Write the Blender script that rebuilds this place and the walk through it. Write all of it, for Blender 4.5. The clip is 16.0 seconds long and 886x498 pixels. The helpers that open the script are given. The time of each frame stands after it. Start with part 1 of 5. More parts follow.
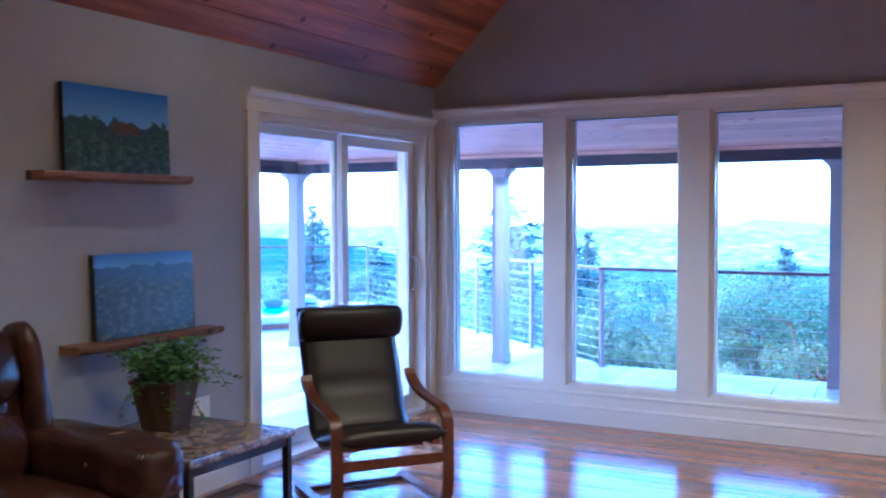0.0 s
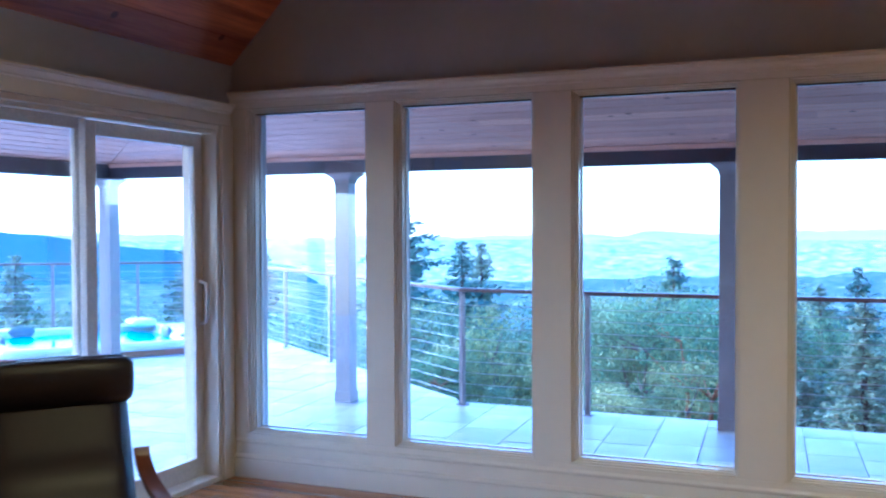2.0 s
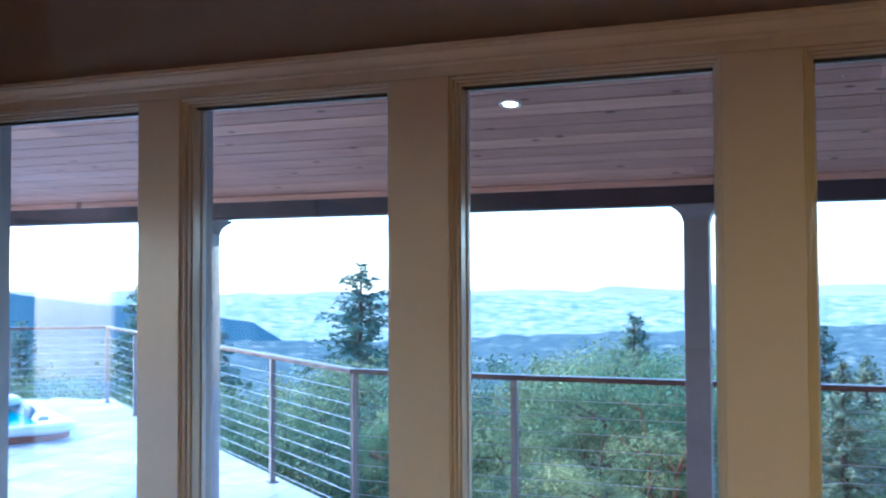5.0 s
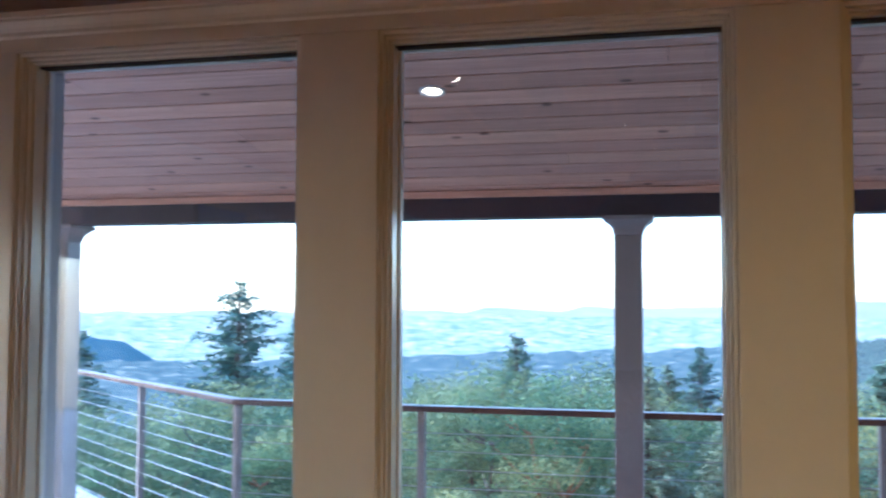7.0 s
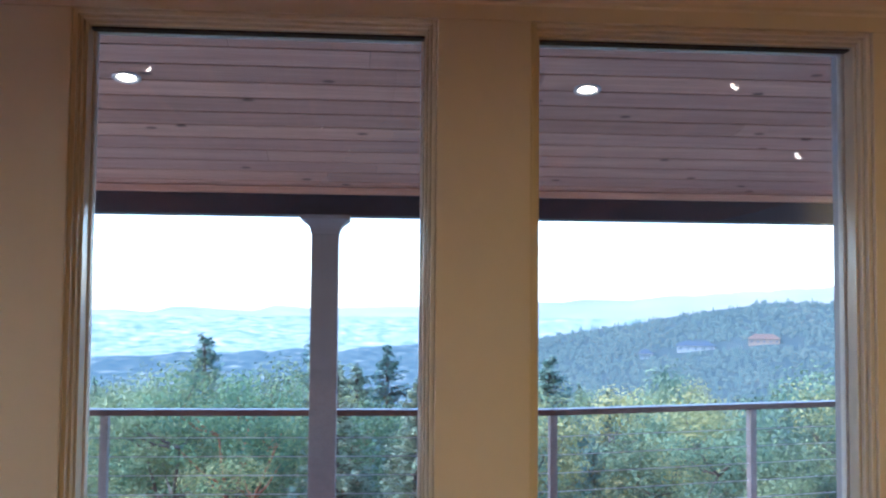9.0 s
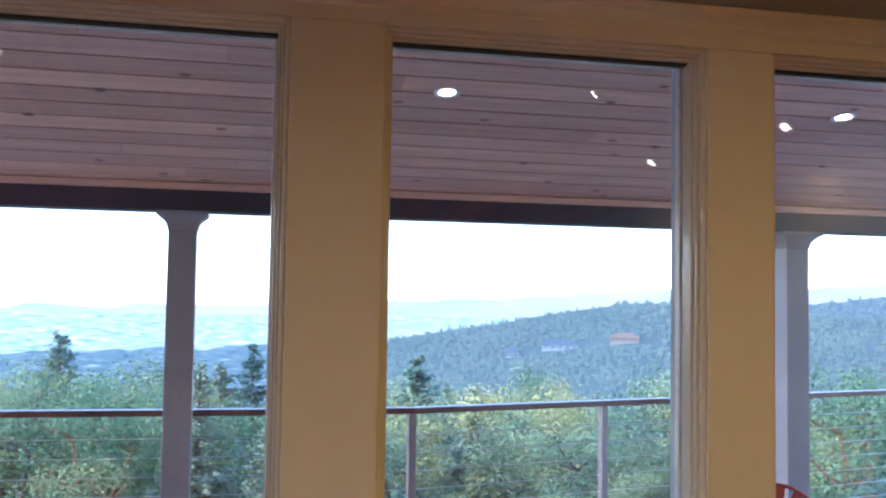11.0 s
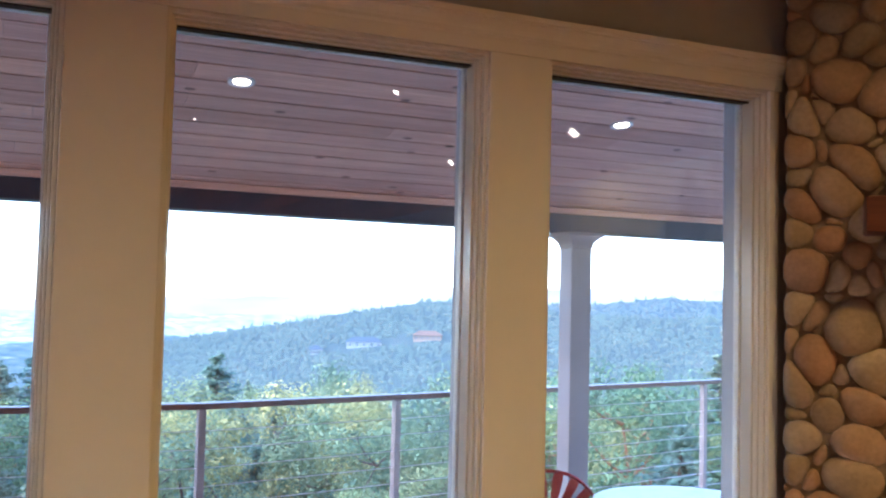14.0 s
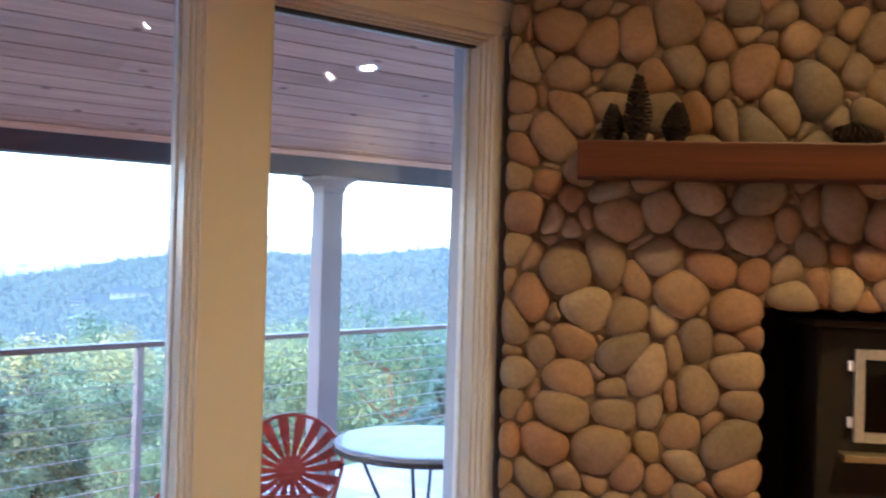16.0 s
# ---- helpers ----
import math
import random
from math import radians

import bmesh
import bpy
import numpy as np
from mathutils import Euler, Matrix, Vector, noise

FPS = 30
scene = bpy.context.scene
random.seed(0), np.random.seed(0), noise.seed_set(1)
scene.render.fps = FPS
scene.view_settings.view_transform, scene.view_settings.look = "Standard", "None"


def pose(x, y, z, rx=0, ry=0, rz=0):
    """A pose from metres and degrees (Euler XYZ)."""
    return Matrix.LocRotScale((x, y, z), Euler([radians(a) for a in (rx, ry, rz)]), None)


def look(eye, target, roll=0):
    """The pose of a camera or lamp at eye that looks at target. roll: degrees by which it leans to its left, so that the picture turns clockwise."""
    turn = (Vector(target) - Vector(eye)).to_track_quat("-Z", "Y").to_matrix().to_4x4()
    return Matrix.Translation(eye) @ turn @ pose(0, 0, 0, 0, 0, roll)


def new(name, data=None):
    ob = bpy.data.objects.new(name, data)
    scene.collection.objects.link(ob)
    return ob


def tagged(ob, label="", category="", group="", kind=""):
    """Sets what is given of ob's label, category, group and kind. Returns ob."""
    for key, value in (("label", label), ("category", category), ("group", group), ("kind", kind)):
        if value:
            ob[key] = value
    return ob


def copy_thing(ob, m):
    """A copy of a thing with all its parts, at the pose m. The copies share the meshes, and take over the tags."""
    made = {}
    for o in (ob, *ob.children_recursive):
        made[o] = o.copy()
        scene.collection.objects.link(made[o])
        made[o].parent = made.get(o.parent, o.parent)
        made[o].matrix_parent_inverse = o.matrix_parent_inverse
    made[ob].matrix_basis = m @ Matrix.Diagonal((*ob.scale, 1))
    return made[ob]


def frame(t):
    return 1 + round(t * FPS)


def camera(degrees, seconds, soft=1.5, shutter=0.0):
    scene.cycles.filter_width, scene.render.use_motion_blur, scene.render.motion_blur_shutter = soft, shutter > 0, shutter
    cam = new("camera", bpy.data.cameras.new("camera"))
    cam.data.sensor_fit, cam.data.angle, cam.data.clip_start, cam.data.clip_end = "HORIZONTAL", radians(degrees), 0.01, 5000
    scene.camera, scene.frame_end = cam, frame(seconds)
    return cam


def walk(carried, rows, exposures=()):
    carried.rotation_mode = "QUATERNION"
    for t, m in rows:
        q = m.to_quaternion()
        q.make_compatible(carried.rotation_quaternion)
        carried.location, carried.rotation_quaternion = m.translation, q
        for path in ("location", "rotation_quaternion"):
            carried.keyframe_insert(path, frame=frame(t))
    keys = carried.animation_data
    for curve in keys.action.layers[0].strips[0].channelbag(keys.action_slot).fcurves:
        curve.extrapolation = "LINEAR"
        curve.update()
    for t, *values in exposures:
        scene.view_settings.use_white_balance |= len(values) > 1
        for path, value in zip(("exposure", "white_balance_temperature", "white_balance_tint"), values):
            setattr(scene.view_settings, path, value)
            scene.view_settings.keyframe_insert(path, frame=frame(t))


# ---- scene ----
cam = camera(49.1, 16.0, 2.2, 0.35)
PATH = [
    (0, (0.223, -0.476, 1.515), (-0.735, 1.278, 1.442), -0.2),
    (0.5, (0.18, -0.082, 1.514), (-0.762, 1.681, 1.446), -0.2),
    (1, (0.115, 0.334, 1.511), (-0.768, 2.127, 1.447), -0.2),
    (1.5, (0.076, 0.765, 1.518), (-0.753, 2.584, 1.458), -0.1),
    (2, (0.001, 1.166, 1.517), (-0.769, 3.012, 1.467), -0.2),
    (2.5, (-0.027, 1.536, 1.51), (-0.745, 3.402, 1.476), -0.3),
    (3, (-0.048, 1.845, 1.523), (-0.742, 3.721, 1.5), -0.2),
    (3.5, (-0.111, 2.201, 1.521), (-0.801, 4.078, 1.533), -0.4),
    (4, (-0.148, 2.539, 1.525), (-0.838, 4.416, 1.568), -0.3),
    (4.2, (-0.158, 2.676, 1.552), (-0.851, 4.551, 1.598), -0.5),
    (6.3, (-0.515, 3.742, 1.561), (-1.221, 5.61, 1.664), 0.2),
    (6.5, (-0.545, 3.785, 1.557), (-1.22, 5.665, 1.66), 0.1),
    (7, (-0.621, 3.831, 1.547), (-1.085, 5.774, 1.653), 0.2),
    (7.5, (-0.649, 3.849, 1.549), (-0.857, 5.835, 1.653), 0.3),
    (8, (-0.656, 3.844, 1.541), (-0.679, 5.841, 1.648), 0.3),
    (8.5, (-0.66, 3.838, 1.544), (-0.573, 5.833, 1.651), 0.4),
    (9, (-0.648, 3.83, 1.544), (-0.487, 5.82, 1.652), 0.5),
    (9.5, (-0.633, 3.821, 1.544), (-0.405, 5.805, 1.654), 0.5),
    (10, (-0.623, 3.814, 1.546), (-0.33, 5.789, 1.656), 0.6),
    (12.5, (-0.575, 3.799, 1.546), (0.039, 5.699, 1.656), 1.1),
    (13, (-0.565, 3.797, 1.545), (0.107, 5.677, 1.656), 1.1),
    (13.5, (-0.556, 3.788, 1.544), (0.179, 5.645, 1.654), 1.3),
    (14, (-0.557, 3.769, 1.532), (0.246, 5.597, 1.643), 1.4),
    (14.5, (-0.541, 3.765, 1.524), (0.34, 5.557, 1.631), 1.4),
    (15, (-0.48, 3.77, 1.517), (0.495, 5.513, 1.611), 1.6),
    (15.5, (-0.44, 3.747, 1.501), (0.641, 5.428, 1.564), 1.7),
    (16, (-0.406, 3.737, 1.506), (0.798, 5.333, 1.525), 1.6),
]
walk(cam, [(t, look(eye, target, roll)) for t, eye, target, roll in PATH],
     [(0, 3.45, 3680, 23), (1.5, 3.15, 3820, 18), (3.0, 2.65, 4150, 9), (4.0, 2.5, 4350, 9), (6.5, 2.6, 4850, 11), (9.0, 2.62, 5000, 15),
      (12.5, 2.83, 5100, 18), (14.5, 3.1, 5100, 19), (16.0, 3.2, 5000, 19)])

# ---- sky and sun: a bright hazy evening, the sun low behind thin cloud
world = bpy.data.worlds.new("sky")
scene.world = world
world.use_nodes = True
wn = world.node_tree
sky = wn.nodes.new("ShaderNodeTexSky")
sky.sky_type = "NISHITA"
sky.sun_disc = False
sky.sun_elevation, sky.sun_rotation = radians(30), radians(262)
sky.air_density, sky.dust_density, sky.ozone_density = 1.0, 0.8, 2.0
wn.links.new(sky.outputs["Color"], wn.nodes["Background"].inputs["Color"])
wn.nodes["Background"].inputs["Strength"].default_value = 0.15
sun = new("sun", bpy.data.lights.new("sun", "SUN"))
sun.data.energy, sun.data.angle, sun.data.color = 0.8, radians(25), (1.0, 0.93, 0.84)
sun.matrix_world = look((-30, 4, 17), (0, 0, 0))


# ---- materials
def nodes_of(name):
    m = bpy.data.materials.new(name)
    m.use_nodes = True
    t = m.node_tree
    return m, t, t.nodes["Principled BSDF"]


def ramp(t, src, stops):
    r = t.nodes.new("ShaderNodeValToRGB")
    while len(r.color_ramp.elements) < len(stops):
        r.color_ramp.elements.new(0.5)
    for e, (p, c) in zip(r.color_ramp.elements, stops):
        e.position, e.color = p, (*c, 1)
    t.links.new(src, r.inputs["Fac"])
    return r.outputs["Color"]


def noise_tex(t, scale, detail=4, rough=0.55, stretch=None, space="Object"):
    n = t.nodes.new("ShaderNodeTexNoise")
    n.inputs["Scale"].default_value, n.inputs["Detail"].default_value, n.inputs["Roughness"].default_value = scale, detail, rough
    co = t.nodes.new("ShaderNodeTexCoord")
    mp = t.nodes.new("ShaderNodeMapping")
    if stretch:
        mp.inputs["Scale"].default_value = stretch
    t.links.new(co.outputs[space], mp.inputs["Vector"])
    t.links.new(mp.outputs["Vector"], n.inputs["Vector"])
    return n


def mix(t, a, b, fac, kind="MIX"):
    m = t.nodes.new("ShaderNodeMix")
    m.data_type, m.blend_type = "RGBA", kind
    for s, v in (("Factor", fac), ("A", a), ("B", b)):
        k = {"Factor": 0, "A": 6, "B": 7}[s]
        if isinstance(v, (int, float)):
            m.inputs[k].default_value = v
        elif isinstance(v, tuple):
            m.inputs[k].default_value = (*v, 1)
        else:
            t.links.new(v, m.inputs[k])
    return m.outputs[2]


def bump(t, b, src, strength, dist=0.01):
    n = t.nodes.new("ShaderNodeBump")
    n.inputs["Strength"].default_value, n.inputs["Distance"].default_value = strength, dist
    t.links.new(src, n.inputs["Height"])
    t.links.new(n.outputs["Normal"], b.inputs["Normal"])


def paint(name, a, b2, scale, rough, relief=0.1, fine=60, dist=0.004, spread=(0.35, 0.65), metal=0.0, stretch=None, piece=0.0, grain=0.6):
    """Two-tone material with grain at two scales; piece: how far the lightness of single pieces differs."""
    m, t, b = nodes_of(name)
    n1, n2 = noise_tex(t, scale, 5, stretch=stretch), noise_tex(t, fine, 4, stretch=stretch)
    col = ramp(t, n1.outputs["Fac"], [(spread[0], a), (spread[1], b2)])
    col = mix(t, col, ramp(t, n2.outputs["Fac"], [(0.3, (0.82, 0.82, 0.82)), (0.7, (1.12, 1.12, 1.12))]), grain, "MULTIPLY")
    if piece:
        info = t.nodes.new("ShaderNodeObjectInfo")
        geo = t.nodes.new("ShaderNodeNewGeometry")
        add = t.nodes.new("ShaderNodeMath")
        add.operation = "ADD"
        t.links.new(info.outputs["Random"], add.inputs[0])
        t.links.new(geo.outputs["Random Per Island"], add.inputs[1])
        fr = t.nodes.new("ShaderNodeMath")
        fr.operation = "FRACT"
        t.links.new(add.outputs[0], fr.inputs[0])
        lo, hi = 1 - piece, 1 + piece
        col = mix(t, col, ramp(t, fr.outputs[0], [(0, (lo, lo * 0.97, lo * 0.95)), (1, (hi, hi, hi))]), 1.0, "MULTIPLY")
    t.links.new(col, b.inputs["Base Color"])
    b.inputs["Roughness"].default_value, b.inputs["Metallic"].default_value = rough, metal
    if relief:
        bump(t, b, n2.outputs["Fac"], relief, dist)
    return m


def glass(name, tint=(1, 1, 1), rough=0.0):
    m, t, b = nodes_of(name)
    b.inputs["Base Color"].default_value = (*tint, 1)
    b.inputs["Transmission Weight"].default_value, b.inputs["Roughness"].default_value, b.inputs["IOR"].default_value = 1.0, rough, 1.45
    return m


def glow(name, colour, strength):
    m, t, b = nodes_of(name)
    b.inputs["Base Color"].default_value = (*colour, 1)
    b.inputs["Emission Color"].default_value = (*colour, 1)
    b.inputs["Emission Strength"].default_value = strength
    return m


def wood(name, dark, light, along, rough=0.4, piece=0.25, knots=True, grain=1.0, gloss_coat=0.0):
    """Sawn boards whose grain runs along the axis 'along' (0 x, 1 y, 2 z) of the object."""
    m, t, b = nodes_of(name)
    st = [14.0 * grain] * 3
    st[along] = 0.7 * grain
    big = noise_tex(t, 1.0, 6, 0.6, tuple(st))
    st2 = [90.0 * grain] * 3
    st2[along] = 3.0 * grain
    fine = noise_tex(t, 1.0, 3, 0.6, tuple(st2))
    info, geo, add, fr = t.nodes.new("ShaderNodeObjectInfo"), t.nodes.new("ShaderNodeNewGeometry"), t.nodes.new("ShaderNodeMath"), t.nodes.new("ShaderNodeMath")
    add.operation, fr.operation = "ADD", "FRACT"
    t.links.new(info.outputs["Random"], add.inputs[0])
    t.links.new(geo.outputs["Random Per Island"], add.inputs[1])
    t.links.new(add.outputs[0], fr.inputs[0])
    col = ramp(t, big.outputs["Fac"], [(0.3, dark), (0.52, tuple((p + q) / 2 for p, q in zip(dark, light))), (0.7, light)])
    col = mix(t, col, ramp(t, fine.outputs["Fac"], [(0.35, (0.72, 0.68, 0.64)), (0.6, (1.1, 1.08, 1.06))]), 0.6, "MULTIPLY")
    lo, hi = 1 - piece, 1 + piece
    col = mix(t, col, ramp(t, fr.outputs[0], [(0, (lo, lo * 0.95, lo * 0.9)), (0.5, (1, 1, 1)), (1, (hi, hi * 0.98, hi * 0.92))]), 1.0, "MULTIPLY")
    if knots:
        v = t.nodes.new("ShaderNodeTexVoronoi")
        ks = [2.8] * 3
        ks[along] = 1.7
        v.voronoi_dimensions = "2D"
        co, mp = t.nodes.new("ShaderNodeTexCoord"), t.nodes.new("ShaderNodeMapping")
        mp.inputs["Scale"].default_value = ks
        t.links.new(co.outputs["Object"], mp.inputs["Vector"])
        t.links.new(mp.outputs["Vector"], v.inputs["Vector"])
        v.inputs["Scale"].default_value = 1.0
        kc = ramp(t, v.outputs["Distance"], [(0.03, (0.13, 0.075, 0.05)), (0.05, (1, 1, 1))])
        col = mix(t, col, kc, 0.85, "MULTIPLY")
    t.links.new(col, b.inputs["Base Color"])
    b.inputs["Roughness"].default_value = rough
    b.inputs["Coat Weight"].default_value = gloss_coat
    b.inputs["Coat Roughness"].default_value = 0.12
    bump(t, b, fine.outputs["Fac"], 0.12, 0.002)
    return m


MAT = {
    "wall": paint("painted_plaster_grey", (0.365, 0.37, 0.405), (0.41, 0.415, 0.45), 1.6, 0.7, 0.14, 18, 0.006, grain=0.14),
    "white": paint("white_trim_paint", (0.72, 0.68, 0.58), (0.75, 0.71, 0.61), 0.7, 0.19, 0.02, 18, 0.002, grain=0.08),
    "ceil": wood("stained_fir_ceiling", (0.20, 0.055, 0.024), (0.58, 0.20, 0.08), 1, 0.45, 0.38),
    "soffit_x": wood("grey_washed_cedar_x", (0.49, 0.275, 0.21), (0.60, 0.365, 0.285), 0, 0.5, 0.16),
    "soffit_y": wood("grey_washed_cedar_y", (0.49, 0.275, 0.21), (0.60, 0.365, 0.285), 1, 0.5, 0.16),
    "floor": wood("oak_floor_boards", (0.22, 0.10, 0.045), (0.46, 0.24, 0.10), 0, 0.22, 0.28, False, 1.0, 0.4),
    "beam": paint("dark_beam_paint", (0.026, 0.022, 0.032), (0.036, 0.03, 0.042), 3, 0.5, 0.1),
    "column": paint("column_paint", (0.19, 0.16, 0.165), (0.23, 0.20, 0.20), 2, 0.5, 0.05),
    "rail_metal": paint("grey_bronze_metal", (0.20, 0.17, 0.165), (0.26, 0.22, 0.215), 6, 0.4, 0.05, metal=0.3),
    "rail_cap": paint("dark_red_hardwood_cap", (0.07, 0.03, 0.025), (0.12, 0.055, 0.045), 8, 0.35, 0.1),
    "cable": paint("stainless_cable", (0.45, 0.45, 0.45), (0.55, 0.55, 0.55), 20, 0.3, 0, metal=0.9),
    "slate": paint("pale_slate", (0.42, 0.42, 0.41), (0.62, 0.61, 0.58), 2.2, 0.4, 0.35, 22, 0.006, piece=0.22),
    "grout": paint("grey_grout", (0.20, 0.195, 0.19), (0.28, 0.27, 0.26), 9, 0.9, 0.2),
    "glass": glass("window_glass"),
    "vinyl": paint("white_vinyl", (0.72, 0.72, 0.72), (0.78, 0.78, 0.78), 1, 0.3, 0.02),
    "black": paint("black_metal", (0.012, 0.012, 0.012), (0.022, 0.02, 0.02), 8, 0.45, 0.1),
    "gasket": paint("dark_shadow_line", (0.02, 0.02, 0.025), (0.03, 0.03, 0.035), 8, 0.7, 0),
    "ground": paint("forest_floor", (0.035, 0.04, 0.018), (0.09, 0.075, 0.04), 0.4, 0.95, 0.5, 6, 0.1),
    "mortar": paint("brown_grey_mortar", (0.23, 0.16, 0.10), (0.31, 0.22, 0.14), 12, 0.95, 0.5, 60, 0.01),
    "lens": glow("lamp_lens", (1.0, 0.78, 0.5), 4.0),
}


# ---- helpers for building
def link(name, bm, material, parent=None, smooth=False):
    me = bpy.data.meshes.new(name)
    bm.normal_update()
    bm.to_mesh(me)
    bm.free()
    if material:
        me.materials.append(material)
    if smooth:
        for p in me.polygons:
            p.use_smooth = True
    ob = new(name, me)
    if parent:
        ob.parent = parent
    return ob


def part(name, bm, material, parent, label="", smooth=False):
    return tagged(link(name, bm, material, parent, smooth), label=label)


def thing(name, m, label, category, group="", kind=""):
    ob = new(name)
    ob.empty_display_size = 0.1
    ob.matrix_basis = m
    return tagged(ob, label, category, group, kind)


def struct(name, bm, material, label, category, smooth=False):
    return tagged(link(name, bm, material, None, smooth), label, category, "", "structure")


def box(bm, x0, x1, y0, y1, z0, z1, bevel=0.0, m=None):
    """An axis-aligned box, its edges rounded by one or two small faces."""
    vs = [bm.verts.new((x, y, z)) for x in (x0, x1) for y in (y0, y1) for z in (z0, z1)]
    fs = [bm.faces.new([vs[i] for i in f]) for f in ((0, 1, 3, 2), (4, 6, 7, 5), (0, 4, 5, 1), (2, 3, 7, 6), (0, 2, 6, 4), (1, 5, 7, 3))]
    if m is not None:
        bmesh.ops.transform(bm, matrix=m, verts=vs)
    if bevel:
        es = list({e for f in fs for e in f.edges})
        bmesh.ops.bevel(bm, geom=es, offset=bevel, segments=2, affect="EDGES", profile=0.6)
    return bm


def boxes(*specs, bevel=0.0):
    bm = bmesh.new()
    for s in specs:
        box(bm, *s, bevel=bevel)
    return bm


def tube(bm, pts, radius, sides=8, closed=False):
    """A round bar along points; radius a number or one a point."""
    pts = [Vector(p) for p in pts]
    n = len(pts)
    rad = radius if isinstance(radius, (list, tuple)) else [radius] * n
    rings, up = [], None
    for i, p in enumerate(pts):
        a, b = pts[i - 1] if (i or closed) else p, pts[(i + 1) % n] if (i < n - 1 or closed) else p
        d = (b - a).normalized()
        if up is None:
            up = d.orthogonal().normalized()
        side = (up - d * up.dot(d))
        side = side.normalized() if side.length > 1e-6 else d.orthogonal().normalized()
        up = side
        oth = d.cross(side)
        rings.append([bm.verts.new(p + rad[i] * (math.cos(2 * math.pi * k / sides) * side + math.sin(2 * math.pi * k / sides) * oth)) for k in range(sides)])
    for i in range(n if closed else n - 1):
        r, s = rings[i], rings[(i + 1) % n]
        for k in range(sides):
            bm.faces.new((r[k], r[(k + 1) % sides], s[(k + 1) % sides], s[k]))
    if not closed:
        bm.faces.new(rings[0][::-1]), bm.faces.new(rings[-1])
    return bm


def lathe(bm, profile, sides=24, m=None):
    """A turned body from (radius, height) pairs."""
    rings = [[bm.verts.new((r * math.cos(2 * math.pi * k / sides), r * math.sin(2 * math.pi * k / sides), z)) for k in range(sides)] for r, z in profile]
    for r, s in zip(rings, rings[1:]):
        for k in range(sides):
            bm.faces.new((r[k], r[(k + 1) % sides], s[(k + 1) % sides], s[k]))
    bm.faces.new(rings[0][::-1]), bm.faces.new(rings[-1])
    if m is not None:
        bmesh.ops.transform(bm, matrix=m, verts=[v for r in rings for v in r])
    return bm


def prism(bm, outline, z0, z1, m=None):
    """A solid with a plan outline (counter-clockwise) between two heights; z0, z1 may be functions of x, y."""
    f0, f1 = (z0 if callable(z0) else lambda x, y: z0), (z1 if callable(z1) else lambda x, y: z1)
    lo = [bm.verts.new((x, y, f0(x, y))) for x, y in outline]
    hi = [bm.verts.new((x, y, f1(x, y))) for x, y in outline]
    n = len(outline)
    bm.faces.new(lo[::-1]), bm.faces.new(hi)
    for i in range(n):
        bm.faces.new((lo[i], lo[(i + 1) % n], hi[(i + 1) % n], hi[i]))
    if m is not None:
        bmesh.ops.transform(bm, matrix=m, verts=lo + hi)
    return bm


def run(bm, profile, length, m):
    """A moulding: profile points (out, up) drawn out over a length along x, set by m."""
    a = [bm.verts.new(m @ Vector((0, -o, u))) for o, u in profile]
    b = [bm.verts.new(m @ Vector((length, -o, u))) for o, u in profile]
    n = len(profile)
    for i in range(n):
        j = (i + 1) % n
        bm.faces.new((a[i], b[i], b[j], a[j]))
    bm.faces.new(a[::-1]), bm.faces.new(b)
    return bm


# ---- plan of the place
LEFT, RIGHT, BACK, GABLE = -3.44, 3.3, -13.5, 6.11      # faces of the plaster
OUT_L, OUT_Y = -3.675, 6.30                            # outer faces of the house
EAVE, RIDGE_X = 2.48, -0.07
RIDGE = EAVE + (RIDGE_X - LEFT)
DECK = -0.117
OPEN = [(-3.322, -2.522), (-2.347, -1.53), (-1.325, -0.483), (-0.257, 0.587), (0.774, 1.552)]
SILL, HEAD = 0.265, 2.213


def roof_z(x, y=0):
    return EAVE + (x - LEFT) if x < RIDGE_X else RIDGE - (x - RIDGE_X)


# floor slab, walls, ceiling
struct("floor", boxes((OUT_L, RIGHT + 0.2, BACK - 0.2, OUT_Y, -0.25, -0.012)), MAT["mortar"], "subfloor under the oak boards", "floor")
bm = bmesh.new()
xs = [LEFT - 0.235] + [v for o in OPEN for v in o] + [RIGHT + 0.2]
for i in range(0, len(xs), 2):
    box(bm, xs[i], xs[i + 1], GABLE, OUT_Y, SILL - 0.002, HEAD)
box(bm, xs[0], xs[-1], GABLE, OUT_Y, -0.3, SILL - 0.002)
box(bm, xs[0], xs[-1], GABLE, OUT_Y, HEAD, EAVE)
prism(bm, [(LEFT - 0.235, EAVE), (RIGHT + 0.2, EAVE), (RIGHT + 0.2, EAVE + 0.1), (RIDGE_X, RIDGE + 0.2), (LEFT - 0.235, EAVE + 0.1)],
      0, OUT_Y - GABLE, pose(0, OUT_Y, 0, 90))
struct("wall_north", bm, MAT["wall"], "olive grey plaster gable wall with five tall windows", "wall")
bm = bmesh.new()
D0, D1, DH = 3.967, 5.97, 2.11
for s in ((BACK, D0, -0.3, EAVE + 0.05), (D1, GABLE, -0.3, EAVE + 0.05), (D0, D1, DH, EAVE + 0.05), (D0, D1, -0.3, -0.02)):
    box(bm, OUT_L, LEFT, *s)
struct("wall_west", bm, MAT["wall"], "grey plaster wall with a sliding glass door", "wall")
struct("wall_east", boxes((RIGHT, RIGHT + 0.2, BACK, GABLE, -0.3, roof_z(RIGHT) + 0.1)), MAT["wall"], "grey plaster side wall", "wall")
bm = bmesh.new()
